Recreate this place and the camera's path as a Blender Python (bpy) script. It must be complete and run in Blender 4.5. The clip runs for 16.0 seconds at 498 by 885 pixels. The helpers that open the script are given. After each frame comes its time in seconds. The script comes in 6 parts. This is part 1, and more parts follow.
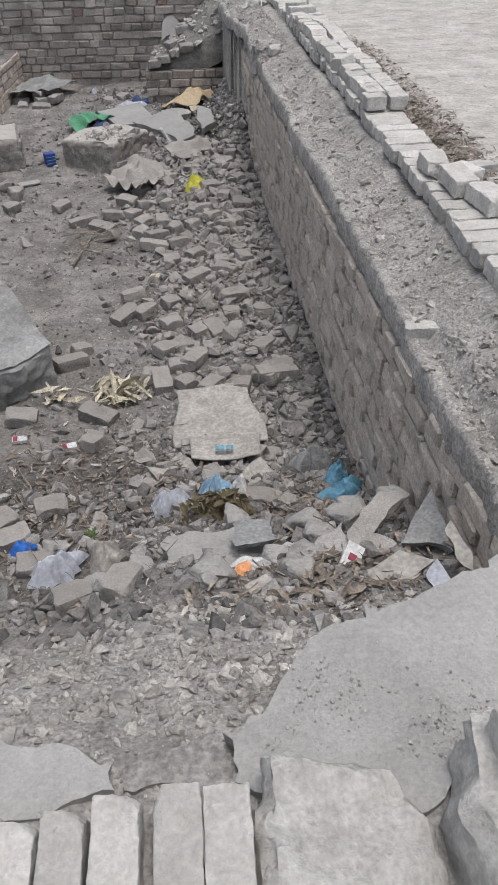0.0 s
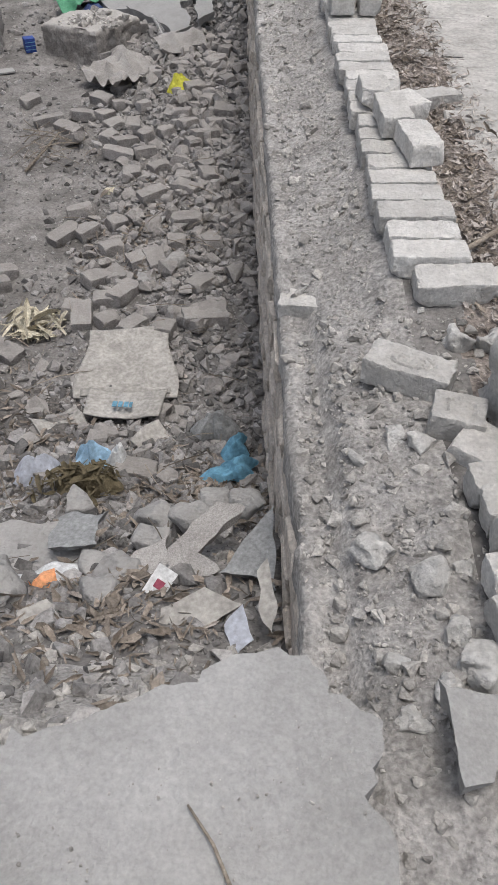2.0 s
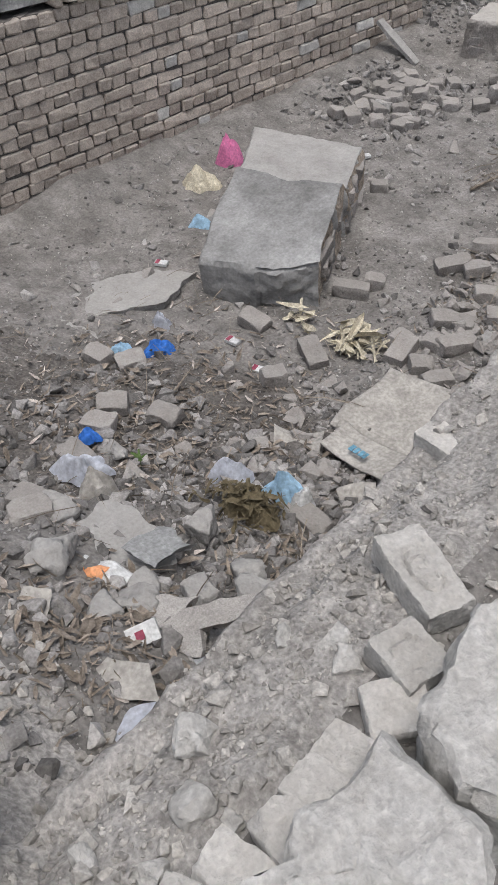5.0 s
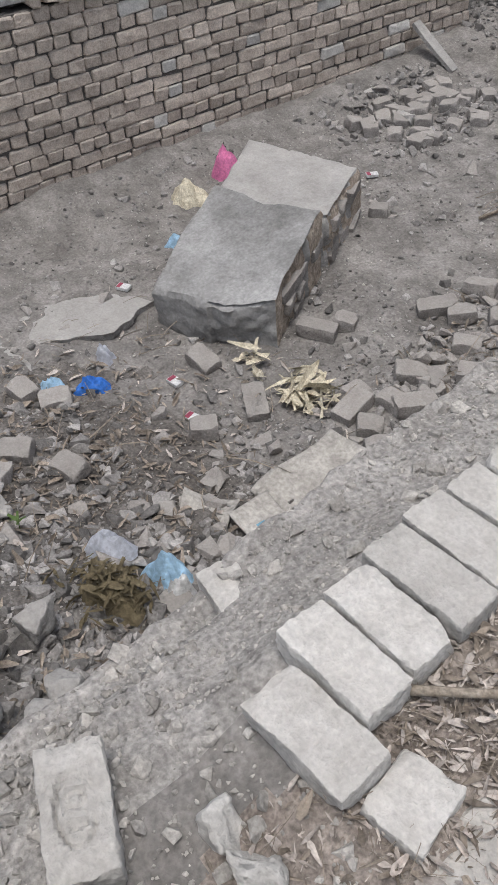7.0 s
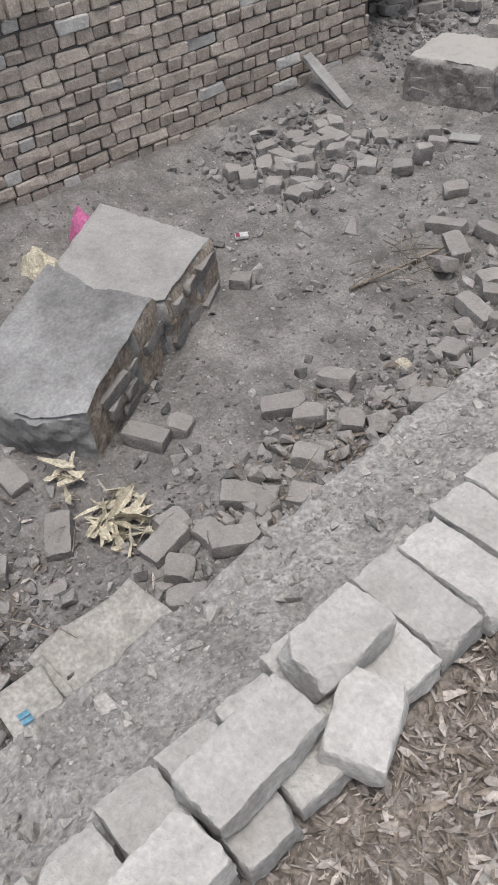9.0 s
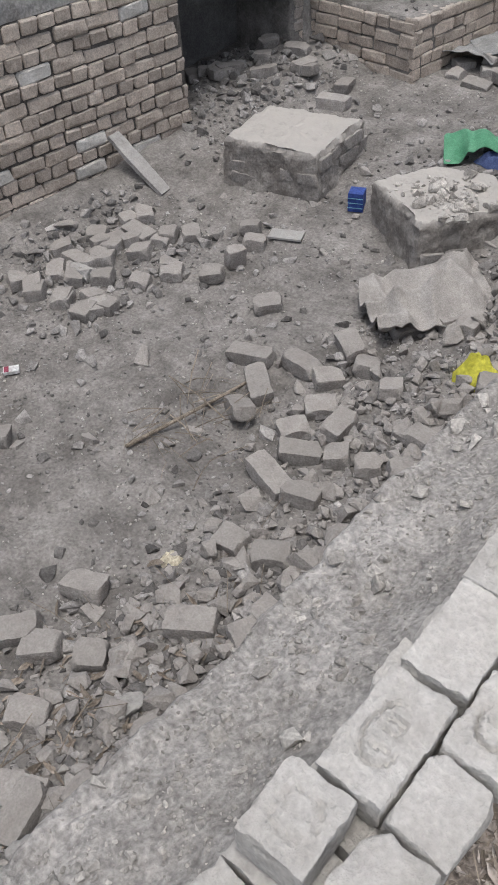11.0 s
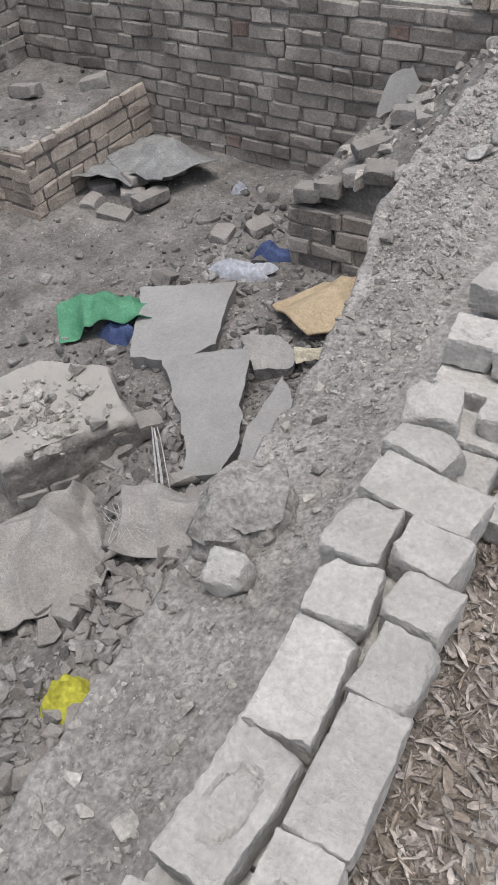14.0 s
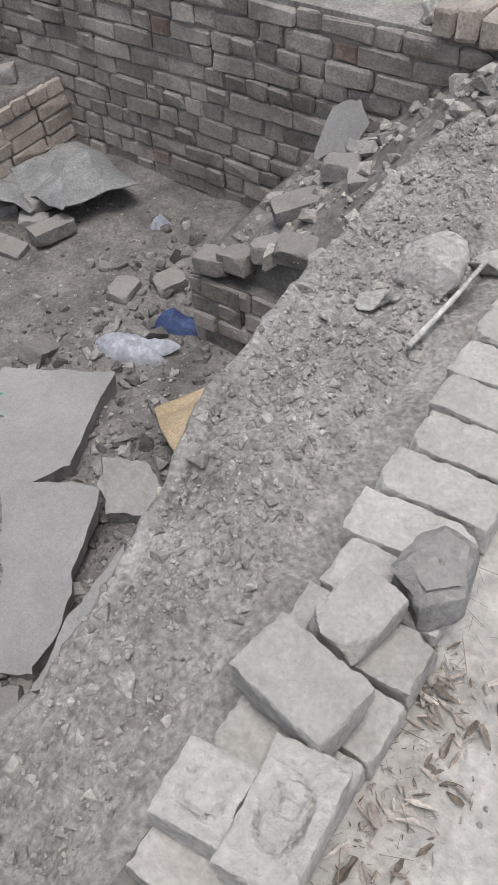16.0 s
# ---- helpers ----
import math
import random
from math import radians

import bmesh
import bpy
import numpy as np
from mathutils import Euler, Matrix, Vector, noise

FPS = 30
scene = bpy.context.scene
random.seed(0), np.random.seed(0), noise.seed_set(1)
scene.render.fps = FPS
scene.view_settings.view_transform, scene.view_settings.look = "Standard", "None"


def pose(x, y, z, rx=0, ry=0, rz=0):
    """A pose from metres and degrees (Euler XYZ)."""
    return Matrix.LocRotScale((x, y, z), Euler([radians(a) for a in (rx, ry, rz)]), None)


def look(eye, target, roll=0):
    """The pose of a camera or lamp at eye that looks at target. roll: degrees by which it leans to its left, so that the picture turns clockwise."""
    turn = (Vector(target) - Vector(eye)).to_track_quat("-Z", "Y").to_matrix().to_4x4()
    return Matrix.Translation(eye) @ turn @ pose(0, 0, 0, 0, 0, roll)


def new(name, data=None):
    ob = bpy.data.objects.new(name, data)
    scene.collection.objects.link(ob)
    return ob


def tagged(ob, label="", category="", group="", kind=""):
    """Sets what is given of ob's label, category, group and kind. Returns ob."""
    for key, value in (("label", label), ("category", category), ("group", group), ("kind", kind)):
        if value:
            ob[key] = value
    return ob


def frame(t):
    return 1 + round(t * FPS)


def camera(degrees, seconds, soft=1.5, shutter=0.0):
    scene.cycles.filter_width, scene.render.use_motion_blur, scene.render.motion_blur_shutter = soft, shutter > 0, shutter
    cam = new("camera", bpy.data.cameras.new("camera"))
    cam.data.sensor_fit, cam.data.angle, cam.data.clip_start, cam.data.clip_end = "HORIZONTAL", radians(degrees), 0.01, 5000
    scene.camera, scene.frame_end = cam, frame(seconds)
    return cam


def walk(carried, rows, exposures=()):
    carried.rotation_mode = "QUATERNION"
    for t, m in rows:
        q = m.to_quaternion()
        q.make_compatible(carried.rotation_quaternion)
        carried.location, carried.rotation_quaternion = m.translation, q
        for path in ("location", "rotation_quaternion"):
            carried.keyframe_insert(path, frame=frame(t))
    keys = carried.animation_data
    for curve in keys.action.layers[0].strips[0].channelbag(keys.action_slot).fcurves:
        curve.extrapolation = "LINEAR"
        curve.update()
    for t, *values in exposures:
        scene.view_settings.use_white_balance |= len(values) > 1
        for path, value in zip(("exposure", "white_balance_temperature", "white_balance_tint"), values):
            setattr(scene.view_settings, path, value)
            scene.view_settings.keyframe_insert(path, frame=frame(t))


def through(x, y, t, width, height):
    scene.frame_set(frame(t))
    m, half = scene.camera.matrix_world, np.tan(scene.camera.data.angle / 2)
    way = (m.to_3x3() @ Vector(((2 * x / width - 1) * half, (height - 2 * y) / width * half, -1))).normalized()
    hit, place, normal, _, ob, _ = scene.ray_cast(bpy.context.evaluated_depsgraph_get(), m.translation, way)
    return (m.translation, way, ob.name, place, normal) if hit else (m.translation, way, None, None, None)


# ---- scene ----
cam = camera(33.7, 16.0, 0.8)
METRES, EYE, TILT, LEAN, TURN = 8.8, 1.4, -36.2, 1.56, 0.0
ROWS = [
    (0.0, 0.0, 0.0, 0.0, 0.0, 0.0, -0.0),
    (0.5, 0.0107, 0.0116, 0.0064, 1.71, -1.41, -0.21),
    (1.0, 0.0324, 0.0172, 0.0117, 3.33, -2.67, -2.24),
    (1.5, 0.0518, 0.0293, 0.0179, 4.56, -3.42, -3.29),
    (2.0, 0.0746, 0.0573, 0.0337, 3.43, -6.88, -4.5),
    (2.5, 0.0952, 0.0697, 0.0454, 7.25, -8.6, -5.37),
    (3.0, 0.1119, 0.0741, 0.0579, 16.86, -10.87, -10.43),
    (3.5, 0.1269, 0.0909, 0.0702, 21.57, -11.73, -14.7),
    (4.0, 0.1482, 0.113, 0.0824, 25.49, -12.92, -17.62),
    (4.5, 0.1599, 0.1132, 0.0911, 34.95, -15.62, -22.06),
    (7.0, 0.1752, 0.2066, 0.148, 49.04, -22.01, -26.12),
    (7.5, 0.1693, 0.2363, 0.1723, 46.32, -19.6, -25.14),
    (8.0, 0.171, 0.2592, 0.1914, 48.25, -22.35, -24.93),
    (10.5, 0.1223, 0.3964, 0.2891, 45.53, -20.52, -23.89),
    (11.0, 0.117, 0.4323, 0.3134, 43.05, -19.6, -23.99),
    (11.5, 0.1228, 0.4534, 0.3416, 43.32, -19.04, -22.66),
    (12.0, 0.1223, 0.482, 0.358, 40.57, -16.95, -22.16),
    (12.5, 0.1152, 0.5142, 0.3807, 34.98, -14.97, -20.08),
    (13.0, 0.1142, 0.5432, 0.4009, 32.78, -14.74, -18.16),
    (13.5, 0.1125, 0.5691, 0.421, 31.77, -14.85, -17.43),
    (14.0, 0.0991, 0.6054, 0.4421, 29.83, -13.81, -16.44),
    (14.5, 0.0945, 0.6333, 0.4633, 30.94, -15.08, -16.68),
    (15.0, 0.0945, 0.6587, 0.4822, 33.57, -17.76, -18.41),
    (15.5, 0.0858, 0.6949, 0.5032, 31.93, -17.81, -18.96),
    (16.0, 0.0821, 0.7279, 0.5269, 33.21, -19.76, -18.89),
]
walk(cam, [(t, pose(0, 0, EYE, TILT, LEAN, TURN) @ pose(METRES * x, METRES * y, METRES * z, 90 + pitch, roll, yaw)) for t, x, y, z, yaw, pitch, roll in ROWS],
     exposures=[(0.0, -0.03), (3.5, 0.0), (8.0, 0.07), (13.0, 0.02), (16.0, -0.05)])

# ---- world and sun: a bright hazy day ----
world = bpy.data.worlds.new("sky")
scene.world = world
world.use_nodes = True
wn = world.node_tree.nodes
sky = wn.new("ShaderNodeTexSky")
sky.sky_type = "NISHITA"
sky.sun_disc = False
SUN_EL, SUN_AZ = 80.0, 125.0
sky.sun_elevation, sky.sun_rotation = radians(SUN_EL), radians(SUN_AZ)
sky.air_density, sky.dust_density, sky.ozone_density = 1.0, 4.0, 0.4
haze = wn.new("ShaderNodeHueSaturation")
haze.inputs["Saturation"].default_value = 0.55
world.node_tree.links.new(sky.outputs[0], haze.inputs["Color"])
world.node_tree.links.new(haze.outputs[0], wn["Background"].inputs[0])
wn["Background"].inputs[1].default_value = 0.158
sun_data = bpy.data.lights.new("sun", "SUN")
sun_data.energy, sun_data.angle, sun_data.color = 1.42, radians(22), (1.0, 0.97, 0.94)
sun = new("sun", sun_data)
sun_dir = Vector((math.sin(radians(SUN_AZ)) * math.cos(radians(SUN_EL)), math.cos(radians(SUN_AZ)) * math.cos(radians(SUN_EL)), math.sin(radians(SUN_EL))))
sun.matrix_world = look(sun_dir * 30, (0, 0, 0))


# ---- materials ----
def surface(name, dark, light, scale=6.0, rough=0.95, bump=0.4, grain=90.0, dust=None, dust_amount=0.0, island=0.0, single=0.0, spec=0.2, contrast=0.16):
    """A matt, dusty procedural surface: large stains, fine grain, relief, and dust on faces that point up."""
    contrast = contrast * 1.35
    dark, light = [(c[0] * 0.957, c[1] * 0.987, c[2] * 1.028) for c in (dark, light)]
    m = bpy.data.materials.new(name)
    m.use_nodes = True
    nt = m.node_tree
    N, L = nt.nodes, nt.links
    bsdf = N["Principled BSDF"]
    bsdf.inputs["Roughness"].default_value = rough
    bsdf.inputs["Specular IOR Level"].default_value = spec
    geo = N.new("ShaderNodeNewGeometry")
    big = N.new("ShaderNodeTexNoise")
    big.inputs["Scale"].default_value, big.inputs["Detail"].default_value, big.inputs["Roughness"].default_value = scale, 8.0, 0.68
    fine = N.new("ShaderNodeTexNoise")
    fine.inputs["Scale"].default_value, fine.inputs["Detail"].default_value = grain, 5.0
    L.new(geo.outputs["Position"], big.inputs["Vector"])
    L.new(geo.outputs["Position"], fine.inputs["Vector"])
    mid = N.new("ShaderNodeTexNoise")
    mid.inputs["Scale"].default_value, mid.inputs["Detail"].default_value, mid.inputs["Roughness"].default_value = grain * 0.36, 7.0, 0.72
    L.new(geo.outputs["Position"], mid.inputs["Vector"])
    midgain = N.new("ShaderNodeMapRange")
    midgain.inputs["From Min"].default_value, midgain.inputs["From Max"].default_value = 0.3, 0.7
    midgain.inputs["To Min"].default_value, midgain.inputs["To Max"].default_value = 1 - contrast, 1 + contrast
    L.new(mid.outputs["Fac"], midgain.inputs["Value"])
    ramp = N.new("ShaderNodeValToRGB")
    ramp.color_ramp.elements[0].position, ramp.color_ramp.elements[1].position = 0.32, 0.68
    ramp.color_ramp.elements[0].color, ramp.color_ramp.elements[1].color = (*dark, 1), (*light, 1)
    L.new(big.outputs["Fac"], ramp.inputs["Fac"])
    speck = N.new("ShaderNodeMapRange")
    speck.inputs["From Min"].default_value, speck.inputs["From Max"].default_value = 0.3, 0.7
    speck.inputs["To Min"].default_value, speck.inputs["To Max"].default_value = 1 - contrast, 1 + contrast
    L.new(fine.outputs["Fac"], speck.inputs["Value"])
    gain = N.new("ShaderNodeMath")
    gain.operation = "MULTIPLY"
    L.new(speck.outputs[0], gain.inputs[0])
    L.new(midgain.outputs[0], gain.inputs[1])
    out = gain
    for amount, source in ((island, ("ShaderNodeNewGeometry", "Random Per Island")), (single, ("ShaderNodeObjectInfo", "Random"))):
        if amount:
            info = N.new(source[0])
            rng = N.new("ShaderNodeMapRange")
            rng.inputs["To Min"].default_value, rng.inputs["To Max"].default_value = 1 - amount, 1 + amount
            L.new(info.outputs[source[1]], rng.inputs["Value"])
            g2 = N.new("ShaderNodeMath")
            g2.operation = "MULTIPLY"
            L.new(out.outputs[0], g2.inputs[0])
            L.new(rng.outputs[0], g2.inputs[1])
            out = g2
    mul = N.new("ShaderNodeVectorMath")
    mul.operation = "SCALE"
    L.new(ramp.outputs["Color"], mul.inputs[0])
    L.new(out.outputs[0], mul.inputs["Scale"])
    colour = mul.outputs[0]
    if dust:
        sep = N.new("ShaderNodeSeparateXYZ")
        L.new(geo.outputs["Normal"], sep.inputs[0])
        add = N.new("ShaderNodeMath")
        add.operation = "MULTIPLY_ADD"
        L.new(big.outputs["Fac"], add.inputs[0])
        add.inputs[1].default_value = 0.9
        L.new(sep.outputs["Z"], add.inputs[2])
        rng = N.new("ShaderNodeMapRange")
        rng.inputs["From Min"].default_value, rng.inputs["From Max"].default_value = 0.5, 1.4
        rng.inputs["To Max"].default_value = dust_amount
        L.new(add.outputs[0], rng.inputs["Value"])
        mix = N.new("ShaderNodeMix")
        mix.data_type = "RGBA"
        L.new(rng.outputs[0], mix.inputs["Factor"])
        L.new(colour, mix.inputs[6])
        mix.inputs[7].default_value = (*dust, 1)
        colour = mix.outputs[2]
    L.new(colour, bsdf.inputs["Base Color"])
    if bump:
        both = N.new("ShaderNodeMath")
        both.operation = "MULTIPLY_ADD"
        L.new(fine.outputs["Fac"], both.inputs[0])
        both.inputs[1].default_value = 0.25
        half = N.new("ShaderNodeMath")
        half.operation = "MULTIPLY_ADD"
        L.new(mid.outputs["Fac"], half.inputs[0])
        half.inputs[1].default_value = 0.75
        L.new(big.outputs["Fac"], half.inputs[2])
        L.new(half.outputs[0], both.inputs[2])
        b = N.new("ShaderNodeBump")
        b.inputs["Strength"].default_value, b.inputs["Distance"].default_value = min(1.0, bump * 1.5), 0.02
        L.new(both.outputs[0], b.inputs["Height"])
        L.new(b.outputs[0], bsdf.inputs["Normal"])
    return m


def film_plastic(name, colour, rough=0.45, through=0.12):
    """Thin bag plastic: part of the light passes through."""
    m = surface(name, tuple(c * 0.7 for c in colour), colour, 14.0, rough, 0.2, 60.0, spec=0.4)
    b = m.node_tree.nodes["Principled BSDF"]
    b.inputs["Transmission Weight"].default_value = through
    b.inputs["IOR"].default_value = 1.1
    return m


DUST = (0.36, 0.34, 0.315)
M_EARTH = surface("dusty_earth", (0.13, 0.119, 0.107), (0.318, 0.295, 0.27), 4.2, 1.0, 0.6, 70, contrast=0.17)
M_BROKEN = surface("brown_broken_masonry", (0.22, 0.175, 0.135), (0.52, 0.44, 0.36), 16.0, 1.0, 0.7, 60, contrast=0.22)
M_HEAD = surface("pale_mortar_dirt", (0.265, 0.245, 0.221), (0.50, 0.467, 0.429), 5.0, 1.0, 0.8, 80, contrast=0.2)
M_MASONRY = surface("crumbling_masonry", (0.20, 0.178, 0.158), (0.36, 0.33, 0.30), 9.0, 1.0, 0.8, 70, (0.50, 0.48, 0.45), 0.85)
M_LITTER = surface("brown_litter_earth", (0.21, 0.172, 0.145), (0.42, 0.36, 0.31), 8.0, 1.0, 0.8, 90, contrast=0.3)
M_LANE = surface("trodden_lane", (0.37, 0.342, 0.305), (0.58, 0.545, 0.495), 5.0, 1.0, 0.5, 60, contrast=0.12)
M_WALLBRICK = surface("weathered_wall_brick", (0.40, 0.332, 0.275), (0.62, 0.532, 0.45), 9.0, 0.95, 0.5, 110, DUST, 0.5, single=0.2)
# far wall: paler mortar; brick darker than the west wall's, in broad patches
M_FARMORTAR = surface("sooty_mortar", (0.26, 0.237, 0.21), (0.48, 0.44, 0.395), 5.0, 1.0, 0.8, 90)
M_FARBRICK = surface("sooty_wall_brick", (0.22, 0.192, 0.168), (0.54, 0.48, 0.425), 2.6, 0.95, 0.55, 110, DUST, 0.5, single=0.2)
M_PALECONC = surface("pale_broken_concrete", (0.50, 0.47, 0.427), (0.68, 0.647, 0.597), 14.0, 0.95, 0.95, 80, contrast=0.12)
M_REDBRICK = surface("reddish_wall_brick", (0.20, 0.145, 0.12), (0.33, 0.245, 0.21), 9.0, 0.95, 0.5, 110, DUST, 0.4, single=0.15)
M_DARKMORTAR = surface("deep_dark_joints", (0.09, 0.081, 0.073), (0.20, 0.182, 0.165), 14.0, 1.0, 0.7, 120)
M_MORTAR = surface("mud_mortar", (0.17, 0.155, 0.14), (0.30, 0.275, 0.25), 14.0, 1.0, 0.7, 120)
M_PALEBRICK = surface("pale_dusty_brick", (0.52, 0.487, 0.442), (0.74, 0.703, 0.65), 11.0, 0.95, 0.85, 100, (0.66, 0.628, 0.58), 0.3, single=0.18, contrast=0.11)
M_RUBBLE = surface("dusty_rubble_brick", (0.25, 0.225, 0.205), (0.37, 0.345, 0.32), 12.0, 0.97, 0.5, 120, DUST, 0.5, single=0.24)
M_CHIPS = surface("rubble_chips", (0.145, 0.134, 0.124), (0.36, 0.338, 0.315), 5.0, 1.0, 0.4, 120, island=0.55)
M_PALECHIPS = surface("pale_chips", (0.31, 0.285, 0.254), (0.55, 0.513, 0.463), 8.0, 1.0, 0.5, 120, island=0.28)
M_CONCRETE = surface("broken_concrete", (0.25, 0.236, 0.22), (0.46, 0.443, 0.42), 6.0, 0.95, 0.8, 80, (0.44, 0.425, 0.40), 0.5)
M_SCREED = surface("smooth_grey_screed", (0.31, 0.294, 0.271), (0.455, 0.436, 0.407), 3.0, 0.95, 0.4, 130, contrast=0.075)
M_SLAB = surface("grey_screed_slab", (0.275, 0.263, 0.246), (0.38, 0.366, 0.346), 3.0, 0.95, 0.2, 160, contrast=0.07)
M_SOIL = surface("dark_organic_soil", (0.085, 0.075, 0.066), (0.22, 0.20, 0.18), 6.0, 1.0, 0.7, 80, contrast=0.25)
M_EASTBRICK = surface("mud_smeared_brick", (0.52, 0.445, 0.37), (0.74, 0.655, 0.56), 7.0, 0.95, 0.6, 90, DUST, 0.3, single=0.15)
M_EASTMORTAR = surface("pale_mud_mortar", (0.24, 0.21, 0.178), (0.50, 0.45, 0.39), 10.0, 1.0, 0.9, 90)
# recess walls: the shade inside the recess is put into this dark colour
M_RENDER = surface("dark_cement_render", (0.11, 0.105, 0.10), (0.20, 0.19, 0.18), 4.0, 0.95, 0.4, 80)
M_LEAF = surface("dry_leaves", (0.15, 0.12, 0.092), (0.36, 0.305, 0.25), 20.0, 0.85, 0.3, 120, island=0.35)
M_PALELEAF = surface("bleached_leaves", (0.33, 0.275, 0.235), (0.60, 0.54, 0.48), 20.0, 0.85, 0.3, 120, island=0.3)
M_HUSK = surface("straw_coloured_husk", (0.44, 0.38, 0.27), (0.66, 0.60, 0.47), 25.0, 0.85, 0.3, 100, island=0.2)
M_CARD = surface("dusty_cardboard", (0.31, 0.287, 0.252), (0.47, 0.438, 0.395), 6.0, 0.95, 0.2, 60)
M_CLOTH = surface("dusty_grey_cloth", (0.30, 0.275, 0.25), (0.44, 0.41, 0.375), 7.0, 0.98, 0.3, 240)
M_CANVAS = surface("tan_canvas", (0.42, 0.32, 0.20), (0.58, 0.46, 0.31), 7.0, 0.95, 0.3, 200)
M_GREYPLASTIC = surface("dusty_grey_sheet", (0.21, 0.208, 0.20), (0.34, 0.336, 0.322), 6.0, 0.7, 0.25, 90)
M_GREEN = surface("green_woven_plastic", (0.07, 0.235, 0.125), (0.15, 0.37, 0.225), 8.0, 0.6, 0.25, 260)
M_YELLOW = film_plastic("yellow_bag", (0.70, 0.66, 0.10))
M_PINK = film_plastic("pink_bag", (0.80, 0.25, 0.45))
M_SKYBLUE = film_plastic("light_blue_bag", (0.42, 0.62, 0.78))
M_TEAL = film_plastic("faded_blue_bag", (0.20, 0.42, 0.55))
M_BLUE = film_plastic("bright_blue_bag", (0.06, 0.20, 0.62))
M_NAVY = surface("navy_cloth", (0.05, 0.07, 0.16), (0.12, 0.16, 0.30), 10.0, 0.9, 0.3, 200)
M_CLEAR = film_plastic("milky_bag", (0.74, 0.75, 0.80), 0.35, 0.35)
M_WHITE = surface("white_paper", (0.50, 0.49, 0.47), (0.70, 0.69, 0.665), 12.0, 0.8, 0.15, 80)
M_ORANGE = surface("orange_print", (0.75, 0.30, 0.12), (0.85, 0.42, 0.22), 14.0, 0.6, 0.1, 80)
M_MAROON = surface("maroon_print", (0.22, 0.04, 0.07), (0.32, 0.07, 0.10), 14.0, 0.6, 0.1, 80)
M_DEEPBLUE = surface("deep_blue_print", (0.03, 0.06, 0.22), (0.06, 0.10, 0.32), 18.0, 0.6, 0.1, 80)
M_OLIVE = surface("rotting_green_husk", (0.085, 0.068, 0.038), (0.20, 0.162, 0.10), 16.0, 0.8, 0.5, 90)
M_TWIG = surface("dry_twig", (0.20, 0.16, 0.12), (0.36, 0.31, 0.25), 30.0, 0.9, 0.3, 120, island=0.3)
M_PALEWOOD = surface("bleached_stick", (0.55, 0.52, 0.47), (0.70, 0.67, 0.62), 20.0, 0.85, 0.3, 120)
M_ROPE = surface("frayed_white_rope", (0.48, 0.46, 0.43), (0.66, 0.64, 0.61), 40.0, 0.95, 0.4, 200)
M_GREENLEAF = surface("small_green_leaf", (0.06, 0.10, 0.03), (0.12, 0.18, 0.06), 20.0, 0.7, 0.2, 90)


# ---- building helpers ----
rnd = random.Random(7)
nrng = np.random.default_rng(11)


def link(name, data, material, parent=None, label="", category="", group="", kind=""):
    if isinstance(data, bmesh.types.BMesh):
        me = bpy.data.meshes.new(name)
        data.to_mesh(me)
        data.free()
        data = me
    if material is not None and not data.materials:
        data.materials.append(material)
    ob = new(name, data)
    if parent is not None:
        ob.parent = parent
    return tagged(ob, label, category, group, kind)


def part(name, data, material, parent, label=""):
    return link(name, data, material, parent, label)


def mesh_np(name, verts, faces, smooth=False, sharp=0):
    me = bpy.data.meshes.new(name)
    me.from_pydata(verts, [], faces)
    me.update()
    if smooth:
        for p in me.polygons:
            p.use_smooth = True
        if sharp:
            me.set_sharp_from_angle(angle=radians(sharp))
    return me


def nz(x, y, z, s):
    return noise.noise((x * s, y * s, z * s))


def bump(x, a, b, soft):
    """1 between a and b, falling to 0 within soft outside."""
    return max(0.0, min(1.0, (x - a) / soft + 1.0)) * max(0.0, min(1.0, (b - x) / soft + 1.0))


# ---- the lie of the land ----
SLOPE = 0.112                       # the long wall runs a little to the west as it goes north
FACE_U = 0.85                       # its pit face, in u = x + SLOPE * y
PIT_S, PIT_N, PIT_W = 1.32, 10.65, -3.52


def floor_z(x, y):
    z = float(np.interp(y, (0.9, 1.35, 1.65, 2.3, 2.95, 3.6, 6.2, 7.3, 8.3, 9.5, 10.6), (-0.12, -0.18, -0.42, -0.78, -1.10, -1.25, -1.23, -1.18, -1.08, -0.98, -0.93)))
    u = x + SLOPE * y
    low = -1.22 - z
    if y < 3.6 and low < 0:
        z += low * 0.5 * max(0.0, min(1.0, (-0.35 - x) / 0.5))
    z += 0.08 * bump(u, 0.45, 0.9, 0.7) * bump(y, 4.2, 8.6, 0.8)
    z += 0.05 * bump(x, -1.7, -0.4, 0.5) * bump(y, 8.3, 9.3, 0.4)
    z += 0.10 * bump(x, -4.0, -3.45, 0.3) * bump(y, 4.0, 10, 0.6)
    z += 0.08 * bump(x, 0.25, 0.6, 0.3) * bump(y, 1.95, 2.3, 0.35)
    z += 0.28 * bump(u, 0.74, 0.9, 0.22) * bump(y, 8.4, 9.5, 0.5)
    return z


